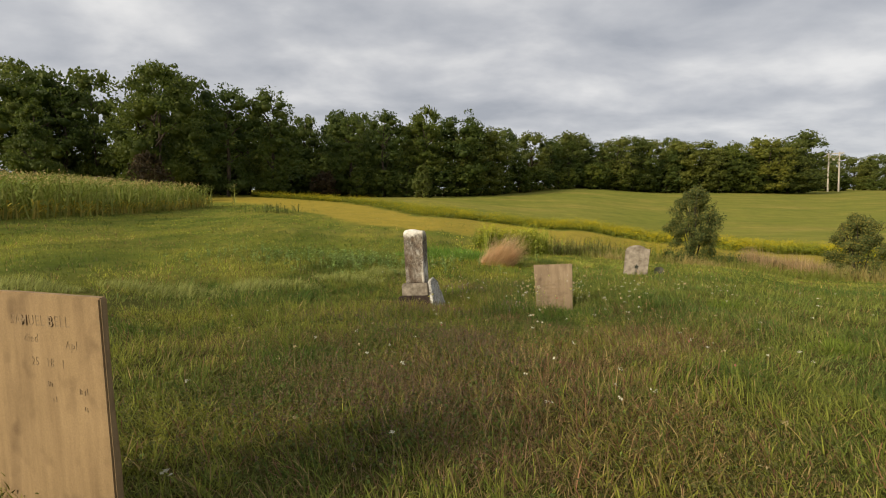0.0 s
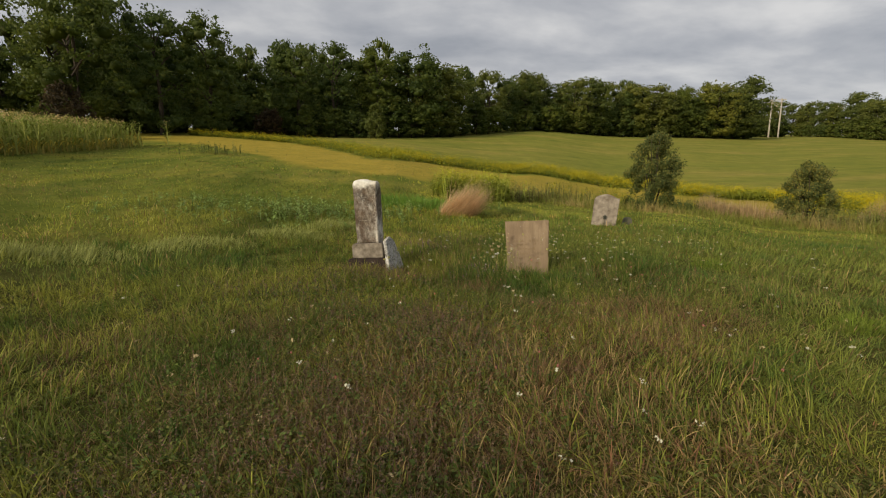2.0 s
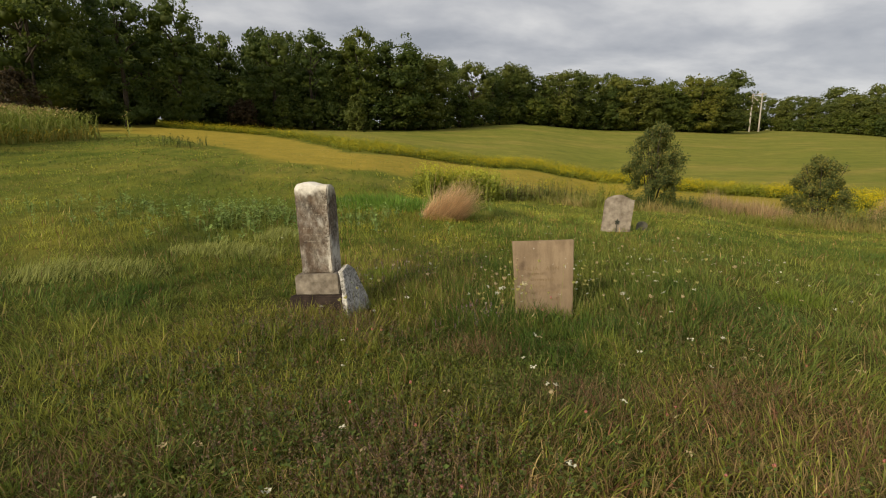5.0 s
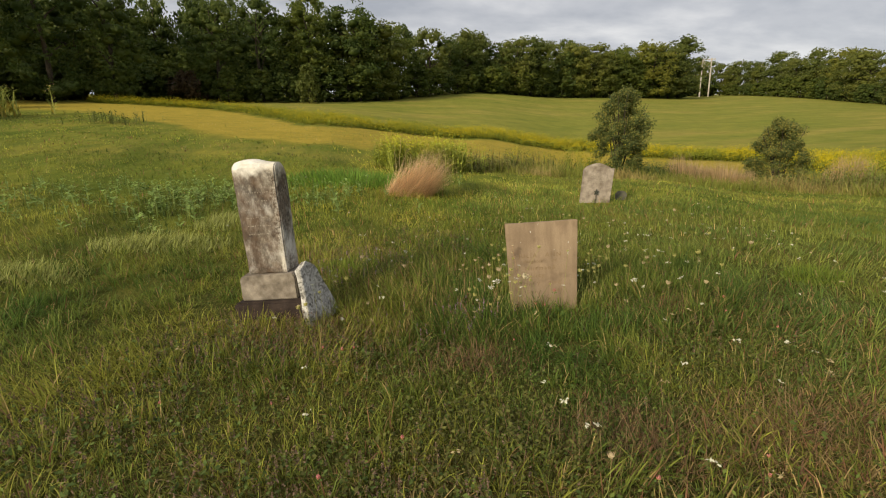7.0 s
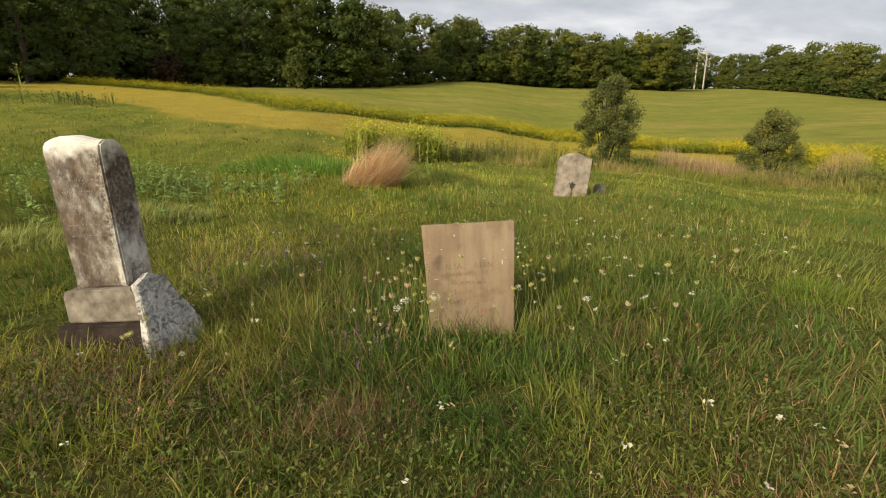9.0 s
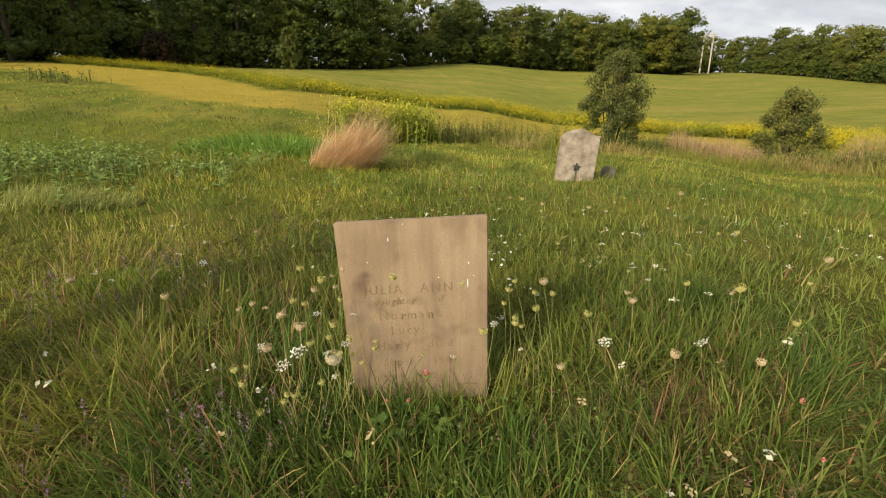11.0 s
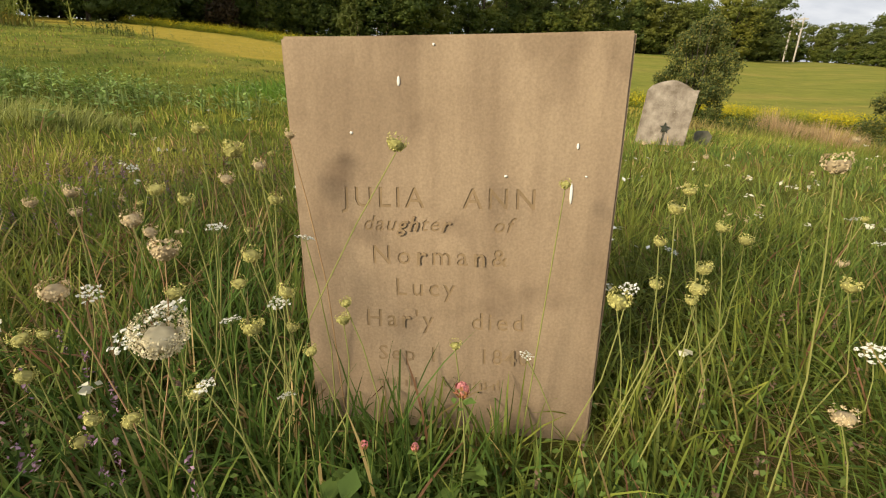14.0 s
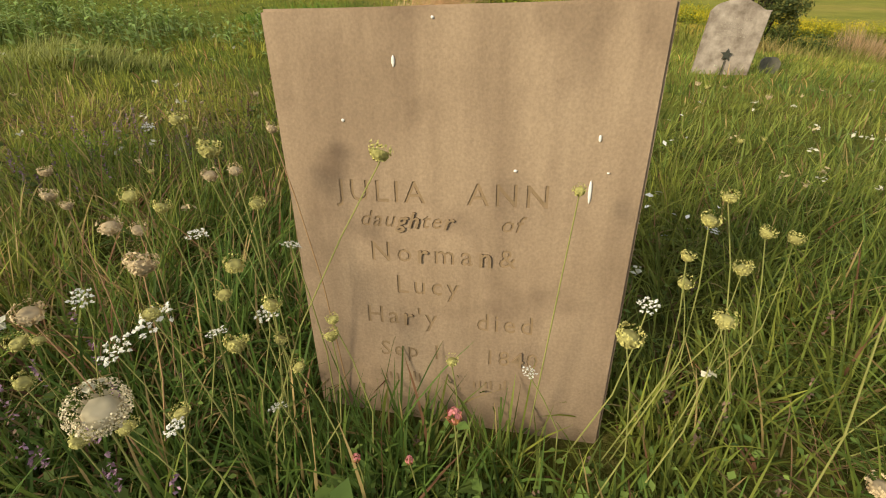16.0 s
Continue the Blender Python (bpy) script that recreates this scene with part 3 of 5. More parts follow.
def leaf_cards(rng, centers, normals, size, jitter=0.75):
    """Small bent leaf sprays, two triangles each."""
    n = len(centers)
    nrm = normals + rng.normal(0, jitter, (n, 3))
    nrm /= np.linalg.norm(nrm, axis=1, keepdims=True) + 1e-9
    ref = rng.normal(0, 1, (n, 3))
    t = np.cross(nrm, ref)
    t /= np.linalg.norm(t, axis=1, keepdims=True) + 1e-9
    s = np.cross(nrm, t)
    L = size * rng.uniform(0.6, 1.4, (n, 1))
    W = L * rng.uniform(0.45, 0.8, (n, 1))
    v = np.stack([centers - t * L, centers - s * W * 0.9 + nrm * L * 0.12, centers + t * L, centers + s * W + nrm * L * 0.2], axis=1)
    base = np.arange(n)[:, None] * 4
    tri = np.concatenate([base + np.array([[0, 1, 2]]), base + np.array([[0, 2, 3]])], axis=0)
    return v.reshape(-1, 3), tri


def crown_lobes(rng, h, w, kind):
    lobes = []
    if kind == "cone":
        for i in range(46):
            z = rng.uniform(0.10, 0.98)
            r = w / 2 * (1 - z) ** 0.75 * rng.uniform(0.55, 1.0) + 0.2
            a = rng.uniform(0, 2 * math.pi)
            lobes.append((r * math.cos(a), r * math.sin(a), z * h, w * (0.20 - 0.12 * z)))
    else:
        lo = 0.05 if kind == "edge" else 0.14
        for i in range(150):
            z = rng.uniform(lo, 0.93)
            prof = math.sin(math.pi * min(1, max(0.03, (z - lo + 0.10) / (1.04 - lo + 0.06)))) ** 0.55
            r = w / 2 * prof * rng.uniform(0.5, 0.95)
            a = rng.uniform(0, 2 * math.pi)
            lobes.append((r * math.cos(a), r * math.sin(a), z * h, w * rng.uniform(0.055, 0.135)))
        for i in range(9):
            a = rng.uniform(0, 2 * math.pi)
            lobes.append((w * 0.16 * math.cos(a), w * 0.16 * math.sin(a), h * rng.uniform(0.86, 0.99), w * rng.uniform(0.04, 0.09)))
    return np.array(lobes)


def crown_mesh(seed, h, w, kind, mat, cards, size, core=0.64):
    rng = np.random.default_rng(seed)
    lobes = crown_lobes(rng, h, w, kind)
    p = lobes[:, 3] ** 2
    which = rng.choice(len(lobes), cards, p=p / p.sum())
    dirs = rng.normal(0, 1, (cards, 3))
    dirs /= np.linalg.norm(dirs, axis=1, keepdims=True)
    dirs[:, 2] = np.where(dirs[:, 2] < -0.4, -dirs[:, 2], dirs[:, 2])
    c = lobes[which, :3] + dirs * lobes[which, 3:4] * rng.uniform(0.7, 1.3, (cards, 1)) * np.array([1, 1, 0.72])
    inner = rng.random(cards) < 0.22
    c[inner] = lobes[which[inner], :3] + dirs[inner] * lobes[which[inner], 3:4] * rng.uniform(0.4, 0.8, (inner.sum(), 1))
    v, t = leaf_cards(rng, c, dirs * np.array([1, 1, 0.8]) + np.array([0, 0, 0.3]), size, 1.1)
    bm = bmesh.new()
    bmesh.ops.create_icosphere(bm, subdivisions=1, radius=1)
    bv = np.array([q.co[:] for q in bm.verts])
    bt = np.array([[q.index for q in f.verts] for f in bm.faces])
    bm.free()
    vs, ts, off = [v], [t], len(v)
    for x, y, z, r in lobes[np.argsort(-lobes[:, 3])[:50]]:
        x, y = x * 0.8, y * 0.8
        k = bv * (r * core) * rng.uniform(0.8, 1.15, (len(bv), 1)) * np.array([1, 1, 0.8]) + np.array([x, y, z])
        vs.append(k)
        ts.append(bt + off)
        off += len(bv)
    return fast_mesh("crown", np.concatenate(vs), np.concatenate(ts), [mat])


def make_tree(seed, h, w, kind, mat, label, cards=4700, size=0.195):
    rng = random.Random(seed)
    root = tagged(new("tree"), label, "tree")
    bm = bmesh.new()
    r0 = h * 0.018
    bend = [(rng.uniform(-0.2, 0.2) * i, rng.uniform(-0.2, 0.2) * i, h * z) for i, z in enumerate((-0.03, 0.2, 0.45, 0.7, 0.9))]
    tube(bm, bend, [r0 * 1.3, r0, r0 * 0.75, r0 * 0.45, r0 * 0.15])
    for i in range(7):
        z = rng.uniform(0.25, 0.7)
        a = rng.uniform(0, 6.28)
        reach = w * rng.uniform(0.22, 0.4)
        s = Vector(bend[0]).lerp(Vector(bend[-1]), z)
        s.z = h * z
        e = s + Vector((reach * math.cos(a), reach * math.sin(a), h * 0.14))
        tube(bm, [s, s.lerp(e, 0.5) + Vector((0, 0, h * 0.02)), e], [r0 * 0.45, r0 * 0.3, r0 * 0.1], 5)
    part("trunk", bm, BARK, root)
    part_mesh("crown", crown_mesh(seed, h, w, kind, mat, cards, size), root)
    return root


TREES = [
    make_tree(11, 15, 10.5, "round", LEAF, "tall dark green broadleaf tree in the wood's edge", 3000, 0.27),
    make_tree(12, 16, 9.5, "edge", LEAF, "dense green broadleaf tree leafy down to the ground"),
    make_tree(13, 14, 10.0, "edge", LEAF, "wide green broadleaf tree leafy down to the ground"),
    make_tree(14, 16, 9.0, "round", LEAF_WARM, "yellow-green broadleaf tree in the wood's edge", 3000, 0.27),
    make_tree(15, 15, 8.0, "cone", LEAF, "slender pointed green tree in the wood's edge"),
    make_tree(16, 13, 9.5, "edge", LEAF_WARM, "light green broadleaf tree leafy down to the ground"),
    make_tree(18, 6, 6, "edge", LEAF, "low leafy young tree at the wood's foot", 1000, 0.20),
    make_tree(17, 20, 15, "round", LEAF, "great domed broadleaf tree above the cornfield", 12000, 0.22),
]
TREE_H = [15, 16, 14, 16, 15, 13, 6, 20]
placed_first = set()


def put_tree(i, x, y, h, turn, wide=1.0):
    s = h / TREE_H[i]
    m = Matrix.Translation((x, y, gz(x, y) - 0.1)) @ Matrix.Rotation(turn, 4, "Z") @ Matrix.Diagonal((s * wide, s * wide, s, 1))
    if i in placed_first:
        ob = copy_thing(TREES[i], m)
    else:
        placed_first.add(i)
        ob = TREES[i]
        ob.matrix_world = m
    ob["group"] = "trees of the wood's edge"


def tree_row(rng, a, b, step, h0, h1, kinds, depth=3.0):
    a, b = Vector(a), Vector(b)
    n = max(2, int((b - a).length / step))
    for i in range(n):
        p = a.lerp(b, (i + rng.uniform(-0.3, 0.3)) / (n - 1))
        q = p * (1 + rng.uniform(-0.5, 0.5) * depth / p.length)
        put_tree(rng.choice(kinds), q.x, q.y, rng.uniform(h0, h1), rng.uniform(0, 6.28), rng.uniform(0.85, 1.2))


def wood():
    rng = random.Random(5)
    # behind the corn
    put_tree(7, -44, 74, 20.3, 0.4, 0.98)
    put_tree(4, -55, 64, 13.0, 1.0, 0.9)
    put_tree(1, -36, 80, 18.6, 2.0, 1.0)
    put_tree(1, -30, 84, 16.2, 4.0, 1.0)
    put_tree(0, -3.5, 113, 21.3, 1.0, 0.62)
    put_tree(1, -61, 77, 16.0, 3.0, 1.0)
    put_tree(2, -67, 82, 17.5, 1.0, 1.1)
    put_tree(3, -8.5, 115, 17, 1.0, 0.8)
    put_tree(5, 112, 153, 17.0, 2.0, 1.15)
    put_tree(5, 119, 157, 15.5, 1.0, 1.05)
    put_tree(3, 105, 156, 17.5, 0.6, 1.1)
    put_tree(2, 92, 150, 12.5, 1.0, 1.1)
    put_tree(5, 104, 151, 13.4, 3.0, 1.1)
    for bx, by in ((40.6, 129), (41.8, 132), (44, 134), (152, 188), (157, 191), (162, 193), (146, 190)):
        put_tree(6, bx, by, 6.5, bx, 1.25)
    put_tree(5, 148, 194, 11, 1.0, 1.1)
    put_tree(5, 158, 197, 11.5, 2.0, 1.1)
    put_tree(6, 34.2, 129, 6.0, 1.0, 1.2)
    put_tree(6, 37, 136, 7.0, 2.0, 1.2)
    put_tree(6, 123, 160, 6.5, 2.0, 1.2)
    tree_row(rng, (-135, 62), (-48, 80), 7.0, 13.5, 16.8, [0, 1, 2, 4])
    tree_row(rng, (-140, 74), (-46, 92), 8, 15.5, 18, [0, 0, 1])
    # the dark hollow
    tree_row(rng, (-44, 92), (-18, 108), 5.0, 11.5, 13.8, [2, 1, 0])
    tree_row(rng, (-54, 104), (-10, 118), 6.0, 12, 14.8, [1, 2, 1])
    # middle of the wood
    tree_row(rng, (-17, 95), (4, 104), 5.2, 13, 15.2, [1, 2, 1])
    tree_row(rng, (4, 104), (33, 128), 4.8, 10.6, 12.6, [1, 2, 1, 5, 4])
    tree_row(rng, (-14, 106), (36, 138), 6.0, 9.8, 12.2, [0, 3, 0, 4])
    tree_row(rng, (-20, 116), (46, 152), 7.0, 10.2, 12.6, [0, 3, 1])
    # far edge of the hayfield
    tree_row(rng, (33, 131), (118, 158), 5.4, 10.2, 12.6, [5, 2, 5, 1, 5])
    tree_row(rng, (34, 142), (118, 168), 6.2, 10.4, 12.8, [0, 3, 5])
    # low growth along the wood's foot
    tree_row(rng, (-60, 82), (-17, 99), 3.0, 4.5, 7.5, [6], 2.0)
    tree_row(rng, (-58, 90), (-14, 107), 4.0, 6, 9, [6], 2.0)
    tree_row(rng, (-70, 112), (-8, 128), 8.5, 12, 14, [0], 2.0)
    tree_row(rng, (-16, 92), (4, 101), 3.6, 4, 6.5, [6], 2.0)
    tree_row(rng, (5, 102), (33, 125), 4.0, 3.5, 6.5, [6], 2.0)
    tree_row(rng, (36, 131), (119, 156), 4.6, 3.5, 7, [6], 2.0)
    tree_row(rng, (38, 140), (119, 164), 6.0, 6, 9, [6], 2.0)
    tree_row(rng, (-64, 120), (-6, 134), 5.0, 10.5, 12.5, [1, 2], 2.0)
    # beyond the power line
    line = ((154, 206), (170, 190), (158, 140), (136, 90), (116, 40), (112, 0))
    for p, q in zip(line, line[1:]):
        tree_row(rng, p, q, 6.0, 9.2, 11.2, [5, 5, 5, 3])
        tree_row(rng, (p[0] + 10, p[1] + 8), (q[0] + 10, q[1] + 8), 7.5, 10.5, 13.2, [3, 3, 5])
        tree_row(rng, (p[0] - 3, p[1] - 3), (q[0] - 3, q[1] - 3), 5.0, 4, 6.5, [6], 2.0)
    tree_row(rng, (128, 205), (165, 225), 7.5, 10, 12.5, [0, 3])


wood()


def make_bush(name, seed, h, w, x, y, label, mat, cards, size, stems=9, lo=0.25):
    rng = np.random.default_rng(seed)
    root = tagged(new(name), label, "bush")
    for i in range(stems):
        bm = bmesh.new()
        a = rng.uniform(0, 6.28)
        e = np.array([math.cos(a), math.sin(a), 0]) * w * rng.uniform(0.1, 0.38)
        z = h * rng.uniform(0.6, 0.92)
        tube(bm, [(0.1 * math.cos(a), 0.1 * math.sin(a), -0.1), (e[0] * 0.4, e[1] * 0.4, z * 0.5), (e[0], e[1], z)], [0.035, 0.025, 0.008], 5)
        part("stem", bm, BARK, root)
    lobes = []
    for i in range(120):
        z = rng.uniform(lo, 0.95)
        prof = math.sin(math.pi * min(1, (z - lo + 0.30) / (1.34 - lo))) ** 0.8 * (1.05 - 0.35 * z)
        r = w / 2 * prof * math.sqrt(rng.uniform(0.02, 0.85))
        a = rng.uniform(0, 6.28)
        lobes.append((r * math.cos(a), r * math.sin(a), z * h, w * rng.uniform(0.045, 0.10)))
    lobes = np.array(lobes)
    which = rng.integers(0, len(lobes), cards)
    d = rng.normal(0, 1, (cards, 3))
    d /= np.linalg.norm(d, axis=1, keepdims=True)
    c = lobes[which, :3] + d * lobes[which, 3:4] * rng.uniform(0.3, 1.25, (cards, 1))
    v, t = leaf_cards(rng, c, d, size)
    part_mesh("foliage", fast_mesh("foliage", v, t, [mat]), root)
    root.matrix_world = pose(x, y, gz(x, y) - 0.05)
    return root


make_bush("shrub", 61, 4.7, 3.7, 14.9, 28.2, "upright willowy shrub with grey-green yellowing leaves", LEAF_BUSH, 27000, 0.046, 16, 0.15)
make_bush("shrub", 62, 3.5, 3.4, 22.6, 25.6, "rounded dark green shrub at the meadow edge", LEAF_BUSH, 22000, 0.045, 9, 0.06)
make_bush("shrub", 63, 4.5, 7.0, -22.5, 91, "low brownish purple thicket before the wood", LEAF_RUST, 2600, 0.22, 9, 0.06)
make_bush("shrub", 64, 6.5, 6.5, -39.5, 64, "rust-brown half dead sapling behind the corn", LEAF_RUST, 2200, 0.2, 12, 0.15)
make_bush("shrub", 65, 6.5, 4.5, -3.8, 91, "bright yellow-green sapling before the wood", LEAF_WARM, 2600, 0.2, 5, 0.06)


# ---- power line ----
def power_pole():
    root = tagged(new("power_pole"), "pale wooden double power pole with crossarm", "utility pole")
    for dx in (-1.6, 1.6):
        bm = bmesh.new()
        tube(bm, [(dx, 0, -1), (dx, 0, 7), (dx, 0, 15)], [0.30, 0.26, 0.2], 10)
        part("pole", bm, POLE_WOOD, root)
    bm = bmesh.new()
    prism(bm, [(-3.0, 14.3), (3.0, 14.3), (3.0, 14.65), (-3.0, 14.65)], -0.15, 0.15)
    part("crossarm", bm, POLE_WOOD, root)
    for s in (-1, 1):
        bm = bmesh.new()
        tube(bm, [(-1.6 * s, 0.25, 14.0), (1.6 * s, 0.25, 10.5)], [0.1, 0.1], 6)
        part("brace", bm, POLE_WOOD, root)
    root.matrix_world = pose(150, 181, gz(150, 181), 0, 0, -34)


power_pole()


# ---- grasses and herbs ----
GREEN, LIME, BLUEISH = (0.088, 0.150, 0.028), (0.315, 0.315, 0.055), (0.125, 0.205, 0.060)
TAN, RUST = (0.46, 0.34, 0.14), (0.25, 0.13, 0.07)


def mixc(a, b, f):
    return np.asarray(a) * (1 - f[:, None]) + np.asarray(b) * f[:, None]


def grass_colour(rng, x, y):
    n1, n2, n3 = value_noise(x, y, 1.6, 1), value_noise(x, y, 0.5, 2), value_noise(x, y, 4.0, 3)
    k = np.clip(0.5 + 1.5 * (0.5 * n1 + 0.5 * n2 - 0.5) + rng.normal(0, 0.18, len(x)), 0, 1)
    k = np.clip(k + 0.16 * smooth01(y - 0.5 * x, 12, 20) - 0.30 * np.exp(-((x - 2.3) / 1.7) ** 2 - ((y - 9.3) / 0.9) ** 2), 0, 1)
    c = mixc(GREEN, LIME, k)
    right = smooth01(x, 2.4, 4.5) * 0.6
    c = c * (1 - right[:, None] * 0.5) + np.asarray(BLUEISH) * right[:, None] * 0.5
    worn_path = np.exp(-(((x - 0.7) / 2.0) ** 2 + ((y - 4.7) / 2.4) ** 2)) * 1.1 + 0.55 * np.exp(-(((x - 2.6) / 1.2) ** 2 + ((y - 7.0) / 0.9) ** 2))
    left = np.exp(-((x - 0.9) / 0.9) ** 2 - ((y - 10.0) / 1.1) ** 2) * 0.22
    dry = np.clip(0.10 + left + worn_path * smooth01(n1, 0.25, 0.8) + 0.3 * smooth01(n3, 0.62, 0.95), 0, 0.85)
    pick = rng.random(len(x)) < dry * 0.6
    c[pick] = np.asarray(TAN) * rng.uniform(0.55, 1.05, (pick.sum(), 1))
    pick = rng.random(len(x)) < dry * 0.24
    c[pick] = np.asarray(RUST) * rng.uniform(0.7, 1.3, (pick.sum(), 1))
    pale = smooth01(y, 12.5, 17)[:, None] * smooth01(x + 0.15 * y, 0.5, 4.0)[:, None]
    c = c * (1 + pale * np.array([0.42, 0.28, 0.15]))
    slope = smooth01(y - 0.5 * x, 11, 17)
    mown = value_noise(x + 0.12 * y, y * 0.16, 1.1, 61) * 0.6 + value_noise(x - 0.1 * y, y * 0.3, 0.6, 62) * 0.4
    c = c * (1 + (slope * (mown - 0.48) * 1.5)[:, None] * np.array([1.15, 1.0, 0.8]))
    return np.clip(c, 0.01, 0.8) * rng.uniform(0.55, 1.4, (len(x), 1))


def blades(rng, x, y, h, w, colour, lean=0.5, away=None, joints=2, tilt=None):
    """Arching, tapering blades rooted in the ground; joints: how finely the arch is cut."""
    n = len(x)
    a = rng.uniform(0, 2 * math.pi, n) if away is None else away
    face = a + rng.normal(0, 0.7, n)
    sx, sy = -np.sin(face), np.cos(face)
    first = np.abs(rng.normal(0, lean * 0.5, n)) + 0.04 if tilt is None else rng.normal(tilt, lean, n)
    arch = np.abs(rng.normal(0, lean * 1.7, n)) if tilt is None else np.abs(rng.normal(0, lean, n))
    px, py, pz = x.copy(), y.copy(), ground_z(x, y) - 0.01
    V = []
    for k in range(joints + 1):
        f = k / joints
        if k == joints:
            V.append(np.stack([px, py, pz], -1))
        else:
            hw = w / 2 * (1 - 0.35 * f * f - 0.2 * f)
            for sg in (-1, 1):
                V.append(np.stack([px + sg * sx * hw, py + sg * sy * hw, pz], -1))
            th = np.clip(first + arch * (f + 0.5 / joints), 0, 1.9)
            px, py, pz = px + np.cos(a) * np.sin(th) * h / joints, py + np.sin(a) * np.sin(th) * h / joints, pz + np.cos(th) * h / joints
    m = 2 * joints + 1
    v = np.stack(V, axis=1)
    base = np.arange(n)[:, None] * m
    T = []
    for k in range(joints - 1):
        q = 2 * k
        T += [base + np.array([[q, q + 1, q + 2]]), base + np.array([[q + 1, q + 3, q + 2]])]
    T.append(base + np.array([[m - 3, m - 2, m - 1]]))
    return v.reshape(-1, 3), np.concatenate(T, axis=0), np.repeat(colour, m, axis=0)


def join(chunks):
    off, V, T, C = 0, [], [], []
    for v, t, c in chunks:
        V.append(v), T.append(t + off), C.append(c)
        off += len(v)
    return np.concatenate(V), np.concatenate(T), np.concatenate(C)


FOOT = [(-1.2, 2.0, 0.50, 0.10), (2.24, 9.53, 0.40, 0.07), (-0.5, 10.0, 0.42, 0.28), (6.4, 15.85, 0.4, 0.1)]


def clear_of_stones(x, y):
    ok = np.ones(len(x), dtype=bool)
    for cx, cy, a, b in FOOT:
        c, s = math.cos(radians(-13)), math.sin(radians(-13))
        lx, ly = (x - cx) * c + (y - cy) * s, -(x - cx) * s + (y - cy) * c
        ok &= ~((np.abs(lx) < a) & (np.abs(ly) < b))
    return ok


def untrodden(x, y):
    return np.hypot(x - 2.09, y - 8.60) > 0.25


def tufts(rng, n, per, x0, x1, y0, y1, h0, h1, w, spread, lean, keep=None, joints=2):
    cx, cy = rng.uniform(x0, x1, n), rng.uniform(y0, y1, n)
    if keep is not None:
        k = keep(cx, cy)
        cx, cy = cx[k], cy[k]
    gap = value_noise(cx, cy, 0.28, 15)
    k = gap + rng.normal(0, 0.12, len(cx)) > (0.24 if w < 0.01 else 0.0)
    cx, cy = cx[k], cy[k]
    hh = (h0 + (h1 - h0) * np.clip(0.5 * value_noise(cx, cy, 1.1, 7) + 0.5 * value_noise(cx, cy, 0.35, 8) + rng.normal(0, 0.1, len(cx)), 0, 1))
    x, y = np.repeat(cx, per), np.repeat(cy, per)
    ox, oy = rng.normal(0, spread, len(x)), rng.normal(0, spread, len(x))
    h = np.repeat(hh, per) * rng.uniform(0.5, 1.15, len(x))
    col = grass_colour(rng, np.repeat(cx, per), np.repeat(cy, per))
    x, y = x + ox, y + oy
    k = clear_of_stones(x, y)
    h = h * (1 - 0.85 * np.exp(-(((x - 2.09) / 0.20) ** 2 + ((y - 8.60) / 0.24) ** 2)))
    wide = w * rng.uniform(0.6, 1.3, k.sum())
    out = np.arctan2(oy, ox)[k] + rng.normal(0, 0.6, k.sum())
    lie = 2.2 * math.pi * value_noise(x[k], y[k], 1.3, 12) + rng.normal(0, 0.45, k.sum())
    return blades(rng, x[k], y[k], h[k], wide, col[k], lean, np.where(rng.random(k.sum()) < 0.42, lie, out), joints)


